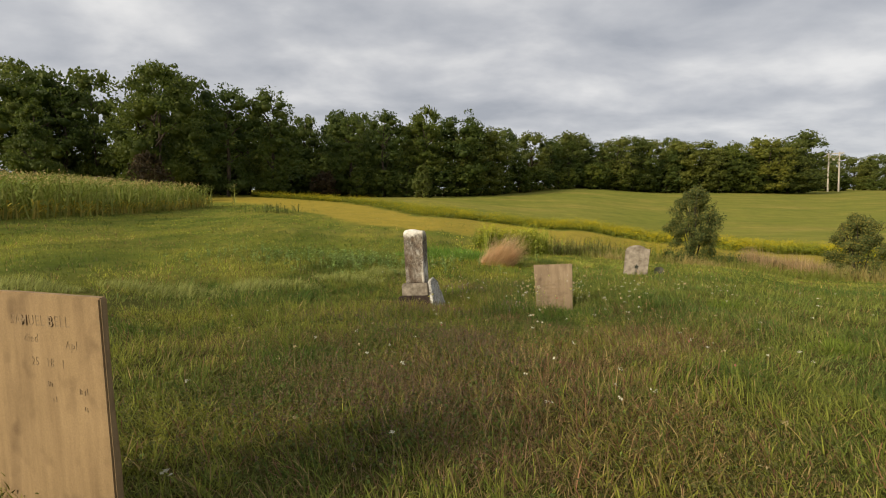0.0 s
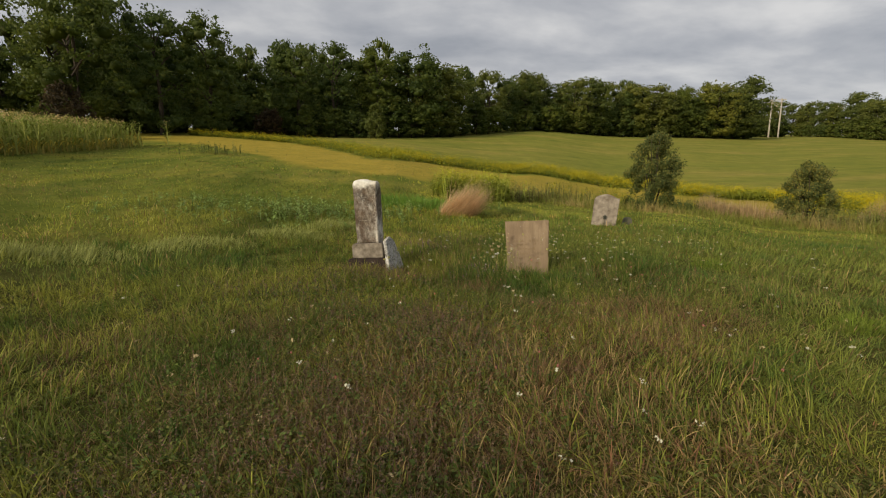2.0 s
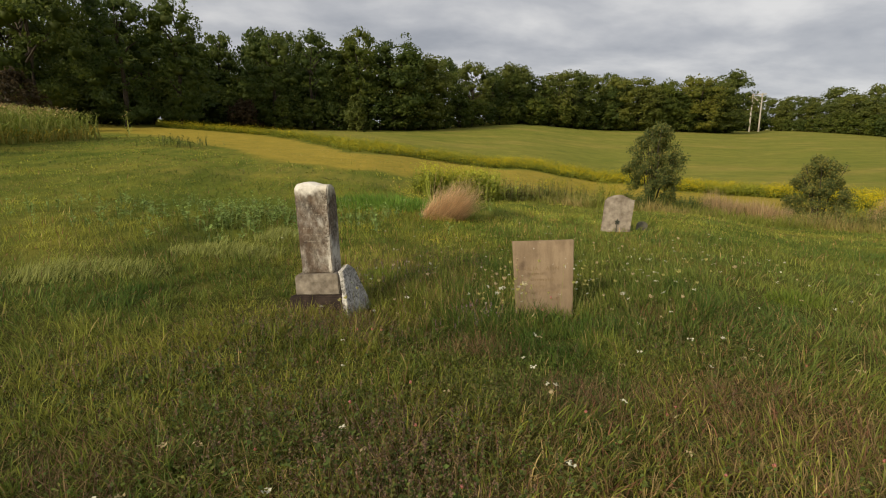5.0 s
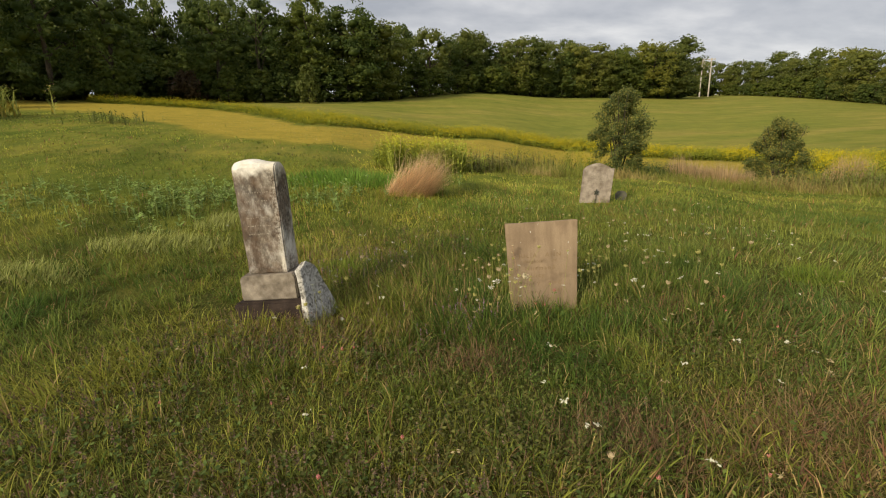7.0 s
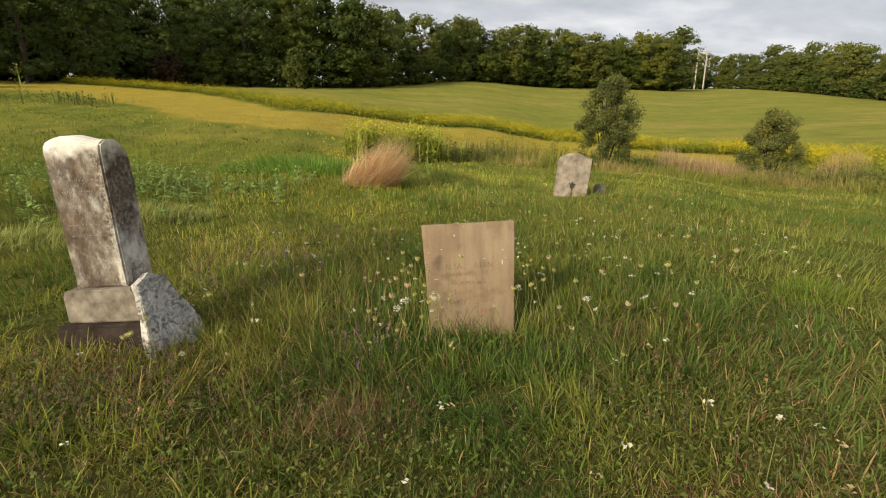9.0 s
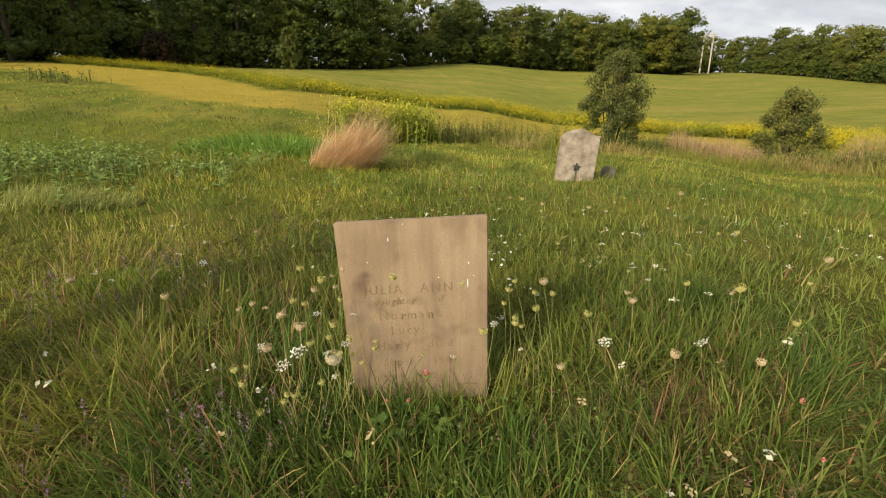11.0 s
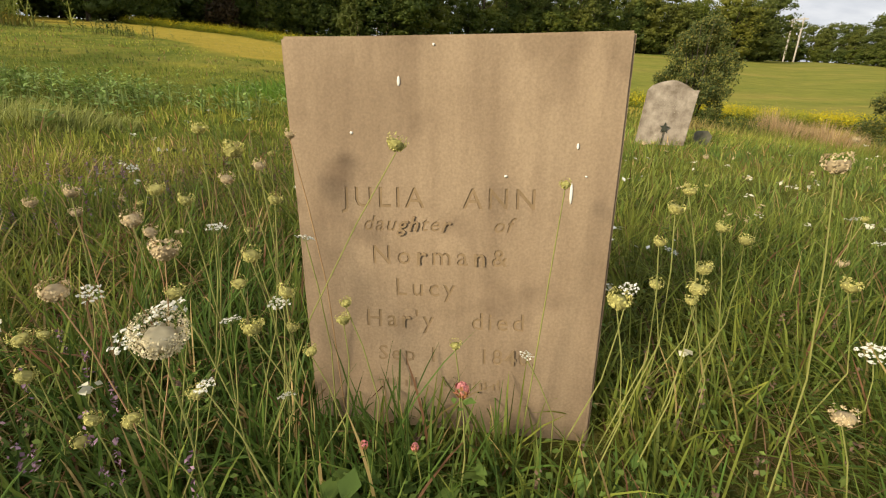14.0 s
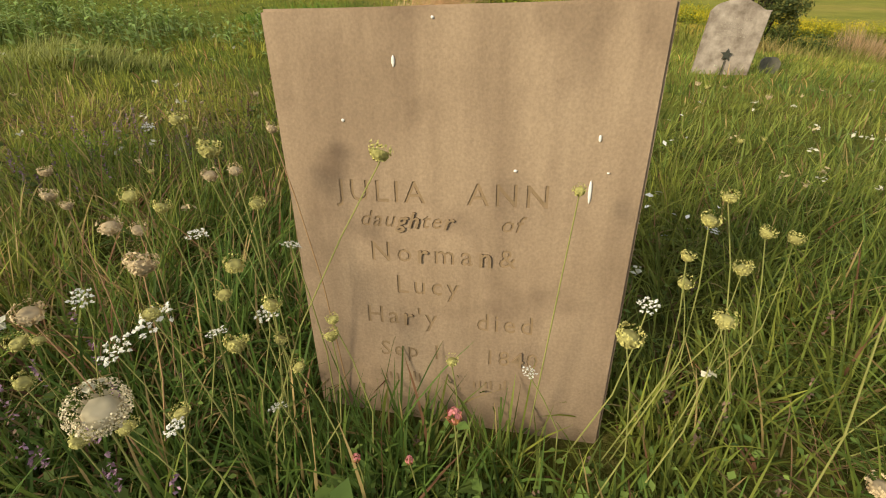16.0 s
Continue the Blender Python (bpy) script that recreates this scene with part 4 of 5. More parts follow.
def grass_all():
    rng = np.random.default_rng(77)
    def patch(x, y, cx, cy, rx, ry):
        q = np.sqrt(((x - cx) / rx) ** 2 + ((y - cy) / ry) ** 2) + 0.25 * (value_noise(x, y, 1.2, 40) - 0.5)
        return rng.random(len(x)) > smooth01(q, 0.72, 1.0)
    in_near = lambda x, y: patch(x, y, 2.3, 9.9, 2.6, 1.75)
    in_mid = lambda x, y: patch(x, y, 1.0, 6.9, 7.0, 6.8)
    out_near = lambda x, y: in_mid(x, y) & ~patch(x, y, 2.3, 9.9, 2.4, 1.6)
    out_mid = lambda x, y: ~patch(x, y, 1.0, 6.9, 6.2, 6.0)
    near = tufts(rng, 4600, 17, -0.4, 5.0, 8.1, 11.7, 0.10, 0.40, 0.0068, 0.022, 0.95, in_near, 4)
    mid = tufts(rng, 17500, 14, -6, 8, 0.2, 13.6, 0.06, 0.29, 0.0078, 0.028, 0.95, out_near, 3)
    far = tufts(rng, 19000, 5, -17, 19, -1, 27, 0.10, 0.25, 0.014, 0.05, 0.9, out_mid)
    before_hay = lambda x, y: (y < np.interp(x / y, BEAR, HAY_NEAR) + rng.normal(-1.8, 0.8, len(x))) & ~((x > -17) & (x < 19) & (y < 27))
    ring = tufts(rng, 12000, 5, -34, 36, 14, 58, 0.10, 0.24, 0.028, 0.12, 0.8, before_hay)
    lush = tufts(rng, 13000, 6, -10, 14, 6, 22, 0.12, 0.30, 0.012, 0.05, 0.65, lambda x, y: out_mid(x, y) & patch(x, y, 2.0, 13.5, 11.0, 7.5))
    n = 90000
    sx, sy = rng.uniform(-5.5, 7.5, n), rng.uniform(0.6, 13.4, n)
    sx, sy = np.append(sx, rng.uniform(-2.8, 4.2, 150000)), np.append(sy, rng.uniform(1.6, 9.8, 150000))
    k = clear_of_stones(sx, sy) & (np.hypot(sx - 2.09, sy - 8.58) > 0.34)
    sx, sy = sx[k], sy[k]
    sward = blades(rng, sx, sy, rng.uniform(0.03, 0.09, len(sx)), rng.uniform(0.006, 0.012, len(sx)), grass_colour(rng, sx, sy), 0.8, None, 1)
    for nm, chunk, lab in (("short_grass", sward, "short dense sward under the taller tufts"), ("meadow_grass", lush, "thick meadow grass beyond the headstones"), ("meadow_grass", near, "long green grass round the leaning headstone"), ("meadow_grass", mid, "rough green and tan meadow grass"),
                           ("meadow_grass", far, "uneven meadow grass over the burial ground"), ("meadow_grass", ring, "coarse grass on the far slope")):
        v, t, c = chunk
        tagged(new(nm, fast_mesh(nm, v, t, [GRASS], c)), lab, "grass", kind="stuff")


grass_all()


def clump_grass(name, seed, n, x, y, rx, ry, h0, h1, w, colour, lean, label, wind=None, tilt=None):
    rng = np.random.default_rng(seed)
    a, r = rng.uniform(0, 6.28, n), np.sqrt(rng.random(n))
    px, py = x + rx * r * np.cos(a), y + ry * r * np.sin(a)
    h = rng.uniform(h0, h1, n) * (1.05 - 0.45 * r ** 2) * (0.6 + 0.8 * value_noise(px, py, 0.45 * rx, seed))
    col = np.asarray(colour) * rng.uniform(0.65, 1.3, (n, 1))
    away = np.arctan2(py - y, px - x) + rng.normal(0, 0.5, n) if wind is None else wind + rng.normal(0, 0.5, n)
    v, t, c = blades(rng, px, py, h, w * rng.uniform(0.6, 1.3, n), col, lean, away, 2, tilt)
    return tagged(new(name, fast_mesh(name, v, t, [GRASS], c)), label, "grass", kind="stuff")


clump_grass("dry_grass_clump", 3, 4200, 1.95, 17.75, 0.62, 0.40, 0.25, 1.55, 0.009, (0.68, 0.48, 0.27), 0.22, "reddish tan dry tall grass clump bent by wind", 0.05, 0.72)
clump_grass("tall_weeds", 4, 1300, 3.8, 25.0, 1.8, 0.9, 0.4, 1.35, 0.030, (0.32, 0.36, 0.06), 0.55, "tall green weeds behind the dry grass clump")


def weedy(name, seed, pts, label, stem_c, leaf_c, top_c, h0, h1, leaf, leaves, tops, top_size, leaf_w=0.16, rise=(0.1, 0.7), spray=0.26):
    """Upright leafy stems with flowering tops, strewn as one growth."""
    rng = np.random.default_rng(seed)
    x, y = pts[:, 0], pts[:, 1]
    n = len(x)
    h = rng.uniform(h0, h1, n)
    z = ground_z(x, y)
    bloom = smooth01(0.6 * value_noise(x * 0.5, y * 1.8, 3.2, seed) + 0.4 * value_noise(x, y, 1.3, seed + 9), 0.34, 0.62)
    stem = blades(rng, x, y, h, np.full(n, leaf * 0.16), np.asarray(stem_c) * rng.uniform(0.7, 1.2, (n, 1)), 0.12)
    k = np.repeat(np.arange(n), leaves)
    f = rng.uniform(0.12, 0.95, len(k))
    a = rng.uniform(0, 6.28, len(k))
    L = leaf * rng.uniform(0.6, 1.3, len(k)) * (1.15 - 0.5 * f)
    root = np.stack([x[k], y[k], z[k] + f * h[k]], -1)
    d = np.stack([np.cos(a), np.sin(a), rng.uniform(*rise, len(k))], -1)
    s = np.stack([-np.sin(a), np.cos(a), 0 * a], -1)
    m = root + d * L[:, None] * 0.5
    e = root + d * L[:, None] * np.array([1, 1, 0.6])
    W = (L * leaf_w)[:, None]
    v = np.stack([root, m - s * W, m + s * W, e], 1).reshape(-1, 3)
    b = np.arange(len(k))[:, None] * 4
    t = np.concatenate([b + np.array([[0, 1, 2]]), b + np.array([[1, 3, 2]])], 0)
    lc = np.repeat(np.asarray(leaf_c) * rng.uniform(0.65, 1.35, (len(k), 1)), 4, axis=0)
    chunks = [stem, (v, t, lc)]
    if tops:
        k = np.repeat(np.arange(n), tops)
        c = np.stack([x[k], y[k], z[k] + h[k]], -1) + rng.normal(0, 1, (len(k), 3)) * np.array([top_size * 1.2, top_size * 1.2, top_size * 0.9])
        tv, tt = leaf_cards(rng, c, rng.normal(0, 1, (len(k), 3)), top_size * spray)
        chunks.append((tv, tt, np.repeat(mixc(leaf_c, top_c, np.clip(0.10 + 0.68 * bloom[k] + rng.normal(0, 0.12, len(k)), 0, 1)) * rng.uniform(0.7, 1.25, (len(k), 1)), 4, axis=0)))
    v, t, c = join(chunks)
    return tagged(new(name, fast_mesh(name, v, t, [FLOWER], c)), label, "plants", kind="stuff")


def band_points(seed, n, lo, hi, u0, u1, patchy=0.0):
    rng = np.random.default_rng(seed)
    u = rng.uniform(u0, u1, n)
    d0, d1 = np.interp(u, BEAR, lo), np.interp(u, BEAR, hi)
    d = d0 + (d1 - d0) * rng.random(n)
    p = np.stack([u * d, d], -1)
    if patchy:
        p = p[value_noise(p[:, 0], p[:, 1], 5.0, seed + 1) > patchy]
    return p


YELLOW = (0.56, 0.45, 0.02)
weedy("goldenrod", 21, band_points(31, 8000, ROD_NEAR, ROD_FAR, -0.40, 1.3, 0.14), "band of flowering yellow goldenrod across the hollow", (0.22, 0.25, 0.035), (0.215, 0.25, 0.03), (0.62, 0.48, 0.012), 0.12, 0.80, 0.34, 6, 11, 0.20, 0.2, (0.1, 0.7), 0.20)
EDGE_A = np.interp(BEAR, [-0.22, -0.05, 0.26, 0.5, 0.83, 1.3], [25, 24, 24.5, 25, 22.5, 15])
weedy("goldenrod", 22, band_points(32, 900, EDGE_A + 1, EDGE_A + 5, 0.3, 1.3, 0.5), "loose goldenrod along the meadow edge", (0.10, 0.12, 0.03), (0.13, 0.16, 0.035), YELLOW, 0.6, 1.15, 0.20, 9, 12, 0.10)
weedy("edge_weeds", 23, band_points(33, 900, EDGE_A, EDGE_A + 4, 0.22, 1.3, 0.25), "tangled green and brown weeds along the meadow edge", (0.19, 0.16, 0.06), (0.19, 0.21, 0.05), (0.30, 0.21, 0.10), 0.5, 1.1, 0.20, 12, 3, 0.04)
rngp = np.random.default_rng(44)


def edge_grass(seed, n, lo, hi, u0, u1, h0, h1, label):
    rng = np.random.default_rng(seed)
    p = band_points(seed, n, lo, hi, u0, u1, 0.2)
    k = value_noise(p[:, 0], p[:, 1], 2.2, seed + 3)
    c = mixc((0.24, 0.26, 0.05), (0.44, 0.34, 0.13), smooth01(k + rng.normal(0, 0.12, len(k)), 0.42, 0.85)) * rng.uniform(0.7, 1.25, (len(k), 1))
    h = rng.uniform(h0, h1, len(k)) * (0.55 + 0.75 * value_noise(p[:, 0], p[:, 1], 1.4, seed + 5))
    v, t, c = blades(rng, p[:, 0], p[:, 1], h, rng.uniform(0.012, 0.03, len(k)), c, 0.65)
    return tagged(new("edge_grass", fast_mesh("edge_grass", v, t, [GRASS], c)), label, "grass", kind="stuff")


edge_grass(51, 15000, EDGE_A - 0.5, EDGE_A + 4, 0.20, 1.35, 0.25, 0.8, "uncut green and tan grass along the meadow edge")
edge_grass(52, 3600, EDGE_A + 4, EDGE_A + 6, 0.17, 0.5, 0.2, 0.5, "rough grass before the hay strip")
weedy("leafy_weeds", 27, np.stack([np.concatenate([rngp.normal(2.5, 0.35, 110), rngp.normal(4.3, 0.7, 290)]), rngp.normal(25.0, 0.55, 400)], -1), "tall leafy green weeds with some yellow bloom", (0.30, 0.33, 0.06), (0.34, 0.38, 0.055), (0.52, 0.47, 0.03), 0.45, 1.3, 0.28, 18, 10, 0.13, 0.13)
weedy("milkweed", 24, np.stack([rngp.normal(-2.4, 2.0, 170), rngp.normal(17.0, 1.5, 170)], -1), "leafy green milkweed stand in the meadow", (0.20, 0.26, 0.08), (0.23, 0.32, 0.085), YELLOW, 0.25, 0.55, 0.17, 16, 0, 0.1)
weedy("milkweed", 25, np.stack([rngp.uniform(-9, -3, 60), rngp.uniform(14, 19, 60)], -1), "scattered leafy milkweed plants", (0.20, 0.26, 0.08), (0.22, 0.31, 0.085), YELLOW, 0.2, 0.42, 0.15, 14, 0, 0.1)
weedy("weed_patch", 26, np.stack([rngp.normal(-15.5, 1.2, 60), rngp.normal(44, 1.5, 60)], -1), "low dark weeds on the slope", (0.15, 0.17, 0.05), (0.16, 0.19, 0.05), TAN, 0.5, 1.0, 0.3, 10, 0, 0.1)
for sx, sy, rr, sd in ((19.9, 26.1, 1.7, 5), (17.9, 26.4, 1.3, 6), (28.5, 26.5, 1.6, 9)):
    clump_grass("dry_stalks", sd, 1700, sx, sy, rr, 0.8, 0.7, 1.4, 0.018, (0.50, 0.36, 0.20), 0.15, "pale tan dead stalks at the meadow edge")


# ---- corn ----
def corn_field():
    rng = np.random.default_rng(90)
    pts = []
    for row in range(18):
        for y in np.arange(14, 53, 0.42):
            x = -21.6 - (y - 22) * 0.13 - row * 0.75
            pts.append((x + rng.normal(0, 0.06), y + rng.normal(0, 0.1)))
    pts.append((-24.0, 55.0))
    pts.append((-24.4, 55.3))
    p = np.array(pts)
    ob = weedy("corn", 91, p, "standing green corn with tan tassels and yellowing lower leaves", (0.28, 0.29, 0.07), (0.235, 0.28, 0.055), (0.74, 0.50, 0.24), 1.9, 2.5, 0.80, 13, 8, 0.13, 0.055, (0.2, 1.3), 0.34)
    ob["category"] = "corn"
    low = p[(p[:, 0] > -22.9 - (p[:, 1] - 22) * 0.13)]
    weedy("corn_leaves", 92, low + rng.normal(0, 0.12, low.shape), "yellowed lower leaves along the edge of the corn", (0.40, 0.33, 0.08), (0.50, 0.40, 0.07), (0.42, 0.31, 0.13), 0.5, 1.0, 0.7, 7, 0, 0.1, 0.07, (0.2, 1.2))


corn_field()


# ---- flowers and herbs of the near meadow ----
def stalk(bm, foot, head, r, sway):
    foot, head = Vector(foot), Vector(head)
    mid = foot.lerp(head, 0.55) + Vector((sway, -sway * 0.6, 0))
    tube(bm, [foot, foot.lerp(mid, 0.6), mid, mid.lerp(head, 0.6) + Vector((sway * 0.15, 0, 0)), head], [r, r, r * 0.9, r * 0.8, r * 0.7], 5)


def tint_part(name, v, t, c, parent, label=""):
    return part_mesh(name, fast_mesh(name, v, t, [FLOWER], c), parent, label)


def floret_head(rng, kind, size):
    """Flower heads of wild carrot: nest (closed, going to seed), bud (green, half shut), umbel (open and white)."""
    V, T, C, off = [], [], [], 0
    if kind in ("nest", "bud"):
        n = 1700 if size > 0.03 else (240 if size > 0.02 else 160)
        a = rng.uniform(0, 6.28, n)
        f = rng.uniform(0, 1, n)
        rad = size * (0.30 + 0.70 * np.sin(np.clip(f * 2.3, 0, math.pi)) ** 0.7) * rng.uniform(0.82, 1.06, n)
        p = np.stack([rad * np.cos(a), rad * np.sin(a), (f - 0.4) * size * 1.45], -1)
        nr = np.stack([np.cos(a), np.sin(a), 0.9 * f - 0.2], -1)
        v, t = leaf_cards(rng, p, nr, size * (0.05 if size > 0.03 else 0.13), 0.55)
        base = (0.68, 0.60, 0.40) if size > 0.03 else {"nest": (0.62, 0.49, 0.29), "bud": (0.54, 0.50, 0.17)}[kind]
        c = np.repeat(np.asarray(base) * rng.uniform(0.6, 1.25, (n, 1)), 4, axis=0)
        V.append(v), T.append(t), C.append(c)
        off += len(v)
        bm = bmesh.new()
        bmesh.ops.create_icosphere(bm, subdivisions=2, radius=1)
        bv = np.array([q.co[:] for q in bm.verts])
        bt = np.array([[q.index for q in g.verts] for g in bm.faces])
        bm.free()
        big = 0.62 if size > 0.03 else 0.8
        dent = 1 - 0.45 * smooth01(bv[:, 2:3], 0.35, 1.0)
        V.append(bv * size * np.array([big, big, big * 0.8]) * dent * rng.uniform(0.92, 1.06, (len(bv), 1)) + np.array([0, 0, 0.02 * size]))
        T.append(bt + off), C.append(np.asarray(base) * 0.8 * rng.uniform(0.7, 1.1, (len(bv), 1)))
        off += len(bv)
        m = 14
        a = np.linspace(0, 6.28, m, endpoint=False)
        rib = []
        for k in a:
            rib.append([(0, 0, -size * 0.75), (size * 0.8 * math.cos(k - 0.1), size * 0.8 * math.sin(k - 0.1), 0), (size * 0.8 * math.cos(k + 0.1), size * 0.8 * math.sin(k + 0.1), 0.1 * size)])
        v = np.array(rib).reshape(-1, 3)
        t = np.arange(len(v)).reshape(-1, 3) + off
        V.append(v), T.append(t), C.append(np.tile(np.asarray(base) * 0.75, (len(v), 1)))
    else:
        n = 16
        for i in range(n):
            r = size * 1.15 * math.sqrt((i + 0.5) / n)
            k = i * 2.4
            ctr = np.array([r * math.cos(k), r * math.sin(k), size * 0.15 * rng.uniform(-1, 1) - 0.1 * r])
            q = ctr + rng.normal(0, size * 0.09, (9, 3)) * np.array([1, 1, 0.4])
            v, t = leaf_cards(rng, q, np.tile([0, 0, 1.0], (9, 1)), size * 0.13, 0.4)
            V.append(v), T.append(t + off), C.append(np.repeat(np.array([[0.78, 0.77, 0.68]]) * rng.uniform(0.85, 1.05, (9, 1)), 4, axis=0))
            off += len(v)
            w = np.array([(0, 0, -size * 0.7), ctr - np.array([0.02 * size, 0, 0]), ctr + np.array([0.04 * size, 0, 0])])
            V.append(w), T.append(np.array([[0, 1, 2]]) + off), C.append(np.tile([0.2, 0.24, 0.08], (3, 1)))
            off += 3
    return np.concatenate(V), np.concatenate(T), np.concatenate(C)


STEM_GREEN = plain_material("green_stem", (0.20, 0.22, 0.06), (0.30, 0.29, 0.09), 30, 0.7)
STEM_DRY = plain_material("dry_stem", (0.34, 0.20, 0.10), (0.45, 0.30, 0.15), 30, 0.8)


def wild_carrot(seed, x, y, z, kind, size, sway=0.03, dry=False, shift=(0.0, 0.06)):
    rng = np.random.default_rng(seed)
    words = {"nest": "dried wild carrot with tan bird-nest seed head", "bud": "wild carrot with closing yellow-green head", "umbel": "wild carrot with open white lacy flower head"}
    root = tagged(new("wild_carrot"), words[kind] + " in grass", "wildflower", "wild carrots in the meadow")
    fx, fy = x + shift[0], y + shift[1]
    bm = bmesh.new()
    stalk(bm, (fx - x, fy - y, gz(fx, fy) - z - 0.02), (0, 0, -size * 0.7), 0.0017, sway)
    part("stem", bm, STEM_DRY if dry else STEM_GREEN, root)
    v, t, c = floret_head(rng, kind, size)
    tilt = Matrix.Rotation(rng.uniform(-0.45, 0.45), 3, "X") @ Matrix.Rotation(rng.uniform(-0.45, 0.45), 3, "Y")
    tint_part("flower_head", np.asarray(v) @ np.array(tilt).T, t, c, root)
    root.matrix_world = pose(x, y, z)


# heads that stand close round the leaning slab: x, y, z, kind, size
HEADS = (
    (1.66, 9.43, 0.52, "nest", 0.026), (1.80, 9.09, 0.53, "nest", 0.031), (1.526, 9.34, 0.48, "nest", 0.022), (1.64, 9.45, 0.40, "umbel", 0.036),
    (2.755, 9.63, 0.37, "bud", 0.019), (2.866, 9.61, 0.42, "bud", 0.021), (2.456, 9.27, 0.49, "bud", 0.021), (1.80, 9.19, 0.40, "umbel", 0.014),
    (1.87, 9.38, 0.245, "umbel", 0.016), (1.80, 9.47, 0.50, "bud", 0.019), (1.87, 9.43, 0.44, "bud", 0.018), (2.76, 9.10, 0.37, "nest", 0.019),
    (2.686, 9.166, 0.745, "nest", 0.019), (3.19, 9.25, 0.58, "nest", 0.02), (3.68, 9.98, 0.30, "nest", 0.02), (3.15, 9.38, 0.31, "umbel", 0.03),
    (3.55, 9.18, 0.36, "umbel", 0.03), (2.705, 9.42, 0.42, "bud", 0.014), (2.628, 9.42, 0.62, "bud", 0.017), (2.67, 9.45, 0.65, "bud", 0.015),
    (2.56, 9.42, 0.45, "umbel", 0.018), (1.82, 9.5, 0.67, "nest", 0.012), (1.76, 9.55, 0.69, "bud", 0.021), (1.63, 9.5, 0.62, "bud", 0.017),
    (1.68, 9.5, 0.60, "bud", 0.015), (1.84, 9.52, 0.60, "bud", 0.015), (1.78, 9.45, 0.45, "bud", 0.015), (1.816, 9.38, 0.39, "bud", 0.021),
    (1.766, 9.42, 0.39, "umbel", 0.017), (1.85, 9.45, 0.41, "umbel", 0.02), (1.88, 9.42, 0.37, "bud", 0.013), (1.40, 9.4, 0.285, "bud", 0.019),
    (1.565, 9.4, 0.175, "bud", 0.017), (1.455, 9.42, 0.12, "bud", 0.017), (1.985, 9.40, 0.43, "bud", 0.012), (1.98, 9.40, 0.395, "bud", 0.015),
    (2.20, 9.40, 0.335, "bud", 0.013), (2.35, 9.40, 0.31, "umbel", 0.013), (2.607, 9.42, 0.55, "bud", 0.013), (1.575, 9.42, 0.35, "umbel", 0.028),
    (1.74, 9.30, 0.31, "bud", 0.016), (1.60, 9.25, 0.30, "bud", 0.015), (1.70, 9.36, 0.47, "bud", 0.017), (1.58, 9.5, 0.56, "nest", 0.02), (1.90, 9.5, 0.53, "umbel", 0.016),
    (1.73, 9.5, 0.55, "umbel", 0.018), (1.48, 9.5, 0.41, "umbel", 0.02), (1.62, 9.32, 0.25, "bud", 0.014), (2.62, 9.3, 0.50, "bud", 0.018), (2.80, 9.5, 0.56, "bud", 0.016),
    (2.95, 9.6, 0.50, "bud", 0.018), (3.05, 9.4, 0.46, "bud", 0.02), (1.86, 9.6, 0.72, "nest", 0.012), (1.66, 9.66, 0.72, "bud", 0.018), (1.92, 9.38, 0.34, "bud", 0.014),
    (1.45, 9.55, 0.60, "nest", 0.015), (1.36, 9.7, 0.52, "nest", 0.014), (1.72, 9.62, 0.62, "nest", 0.016), (1.55, 9.62, 0.50, "nest", 0.016))
for i, (hx, hy, hz, hk, hs) in enumerate(HEADS):
    wild_carrot(200 + i, hx, hy, hz, hk, hs, 0.02 + 0.01 * (i % 4), hk == "nest" and i % 2 == 0 and hx < 2.5, (0.05 * ((i * 7) % 5 - 2), 0.03))
wild_carrot(300, 2.076, 9.42, 0.726, "bud", 0.019, -0.03, False, (-0.30, 0.02))
wild_carrot(301, 2.411, 9.46, 0.655, "bud", 0.012, 0.0, False, (-0.02, 0.03))
wild_carrot(302, 1.25, 6.75, 0.42, "nest", 0.016, 0.03, False, (-0.10, 0.0))
rngf = np.random.default_rng(515)
for i in range(46):
    fx, fy = rngf.uniform(0.6, 5.4), rngf.uniform(8.9, 12.2)
    if 1.7 < fx < 2.75 and fy < 10.0:
        continue
    wild_carrot(400 + i, fx, fy, gz(fx, fy) + rngf.uniform(0.22, 0.5), ("bud", "nest", "umbel", "bud")[i % 4], rngf.uniform(0.012, 0.026), rngf.uniform(-0.03, 0.03))
for i in range(16):
    fx, fy = rngf.uniform(-0.3, 0.5), rngf.uniform(9.2, 10.4)
    wild_carrot(480 + i, fx, fy, gz(fx, fy) + rngf.uniform(0.2, 0.5), ("bud", "nest", "umbel")[i % 3], rngf.uniform(0.012, 0.024), 0.02)


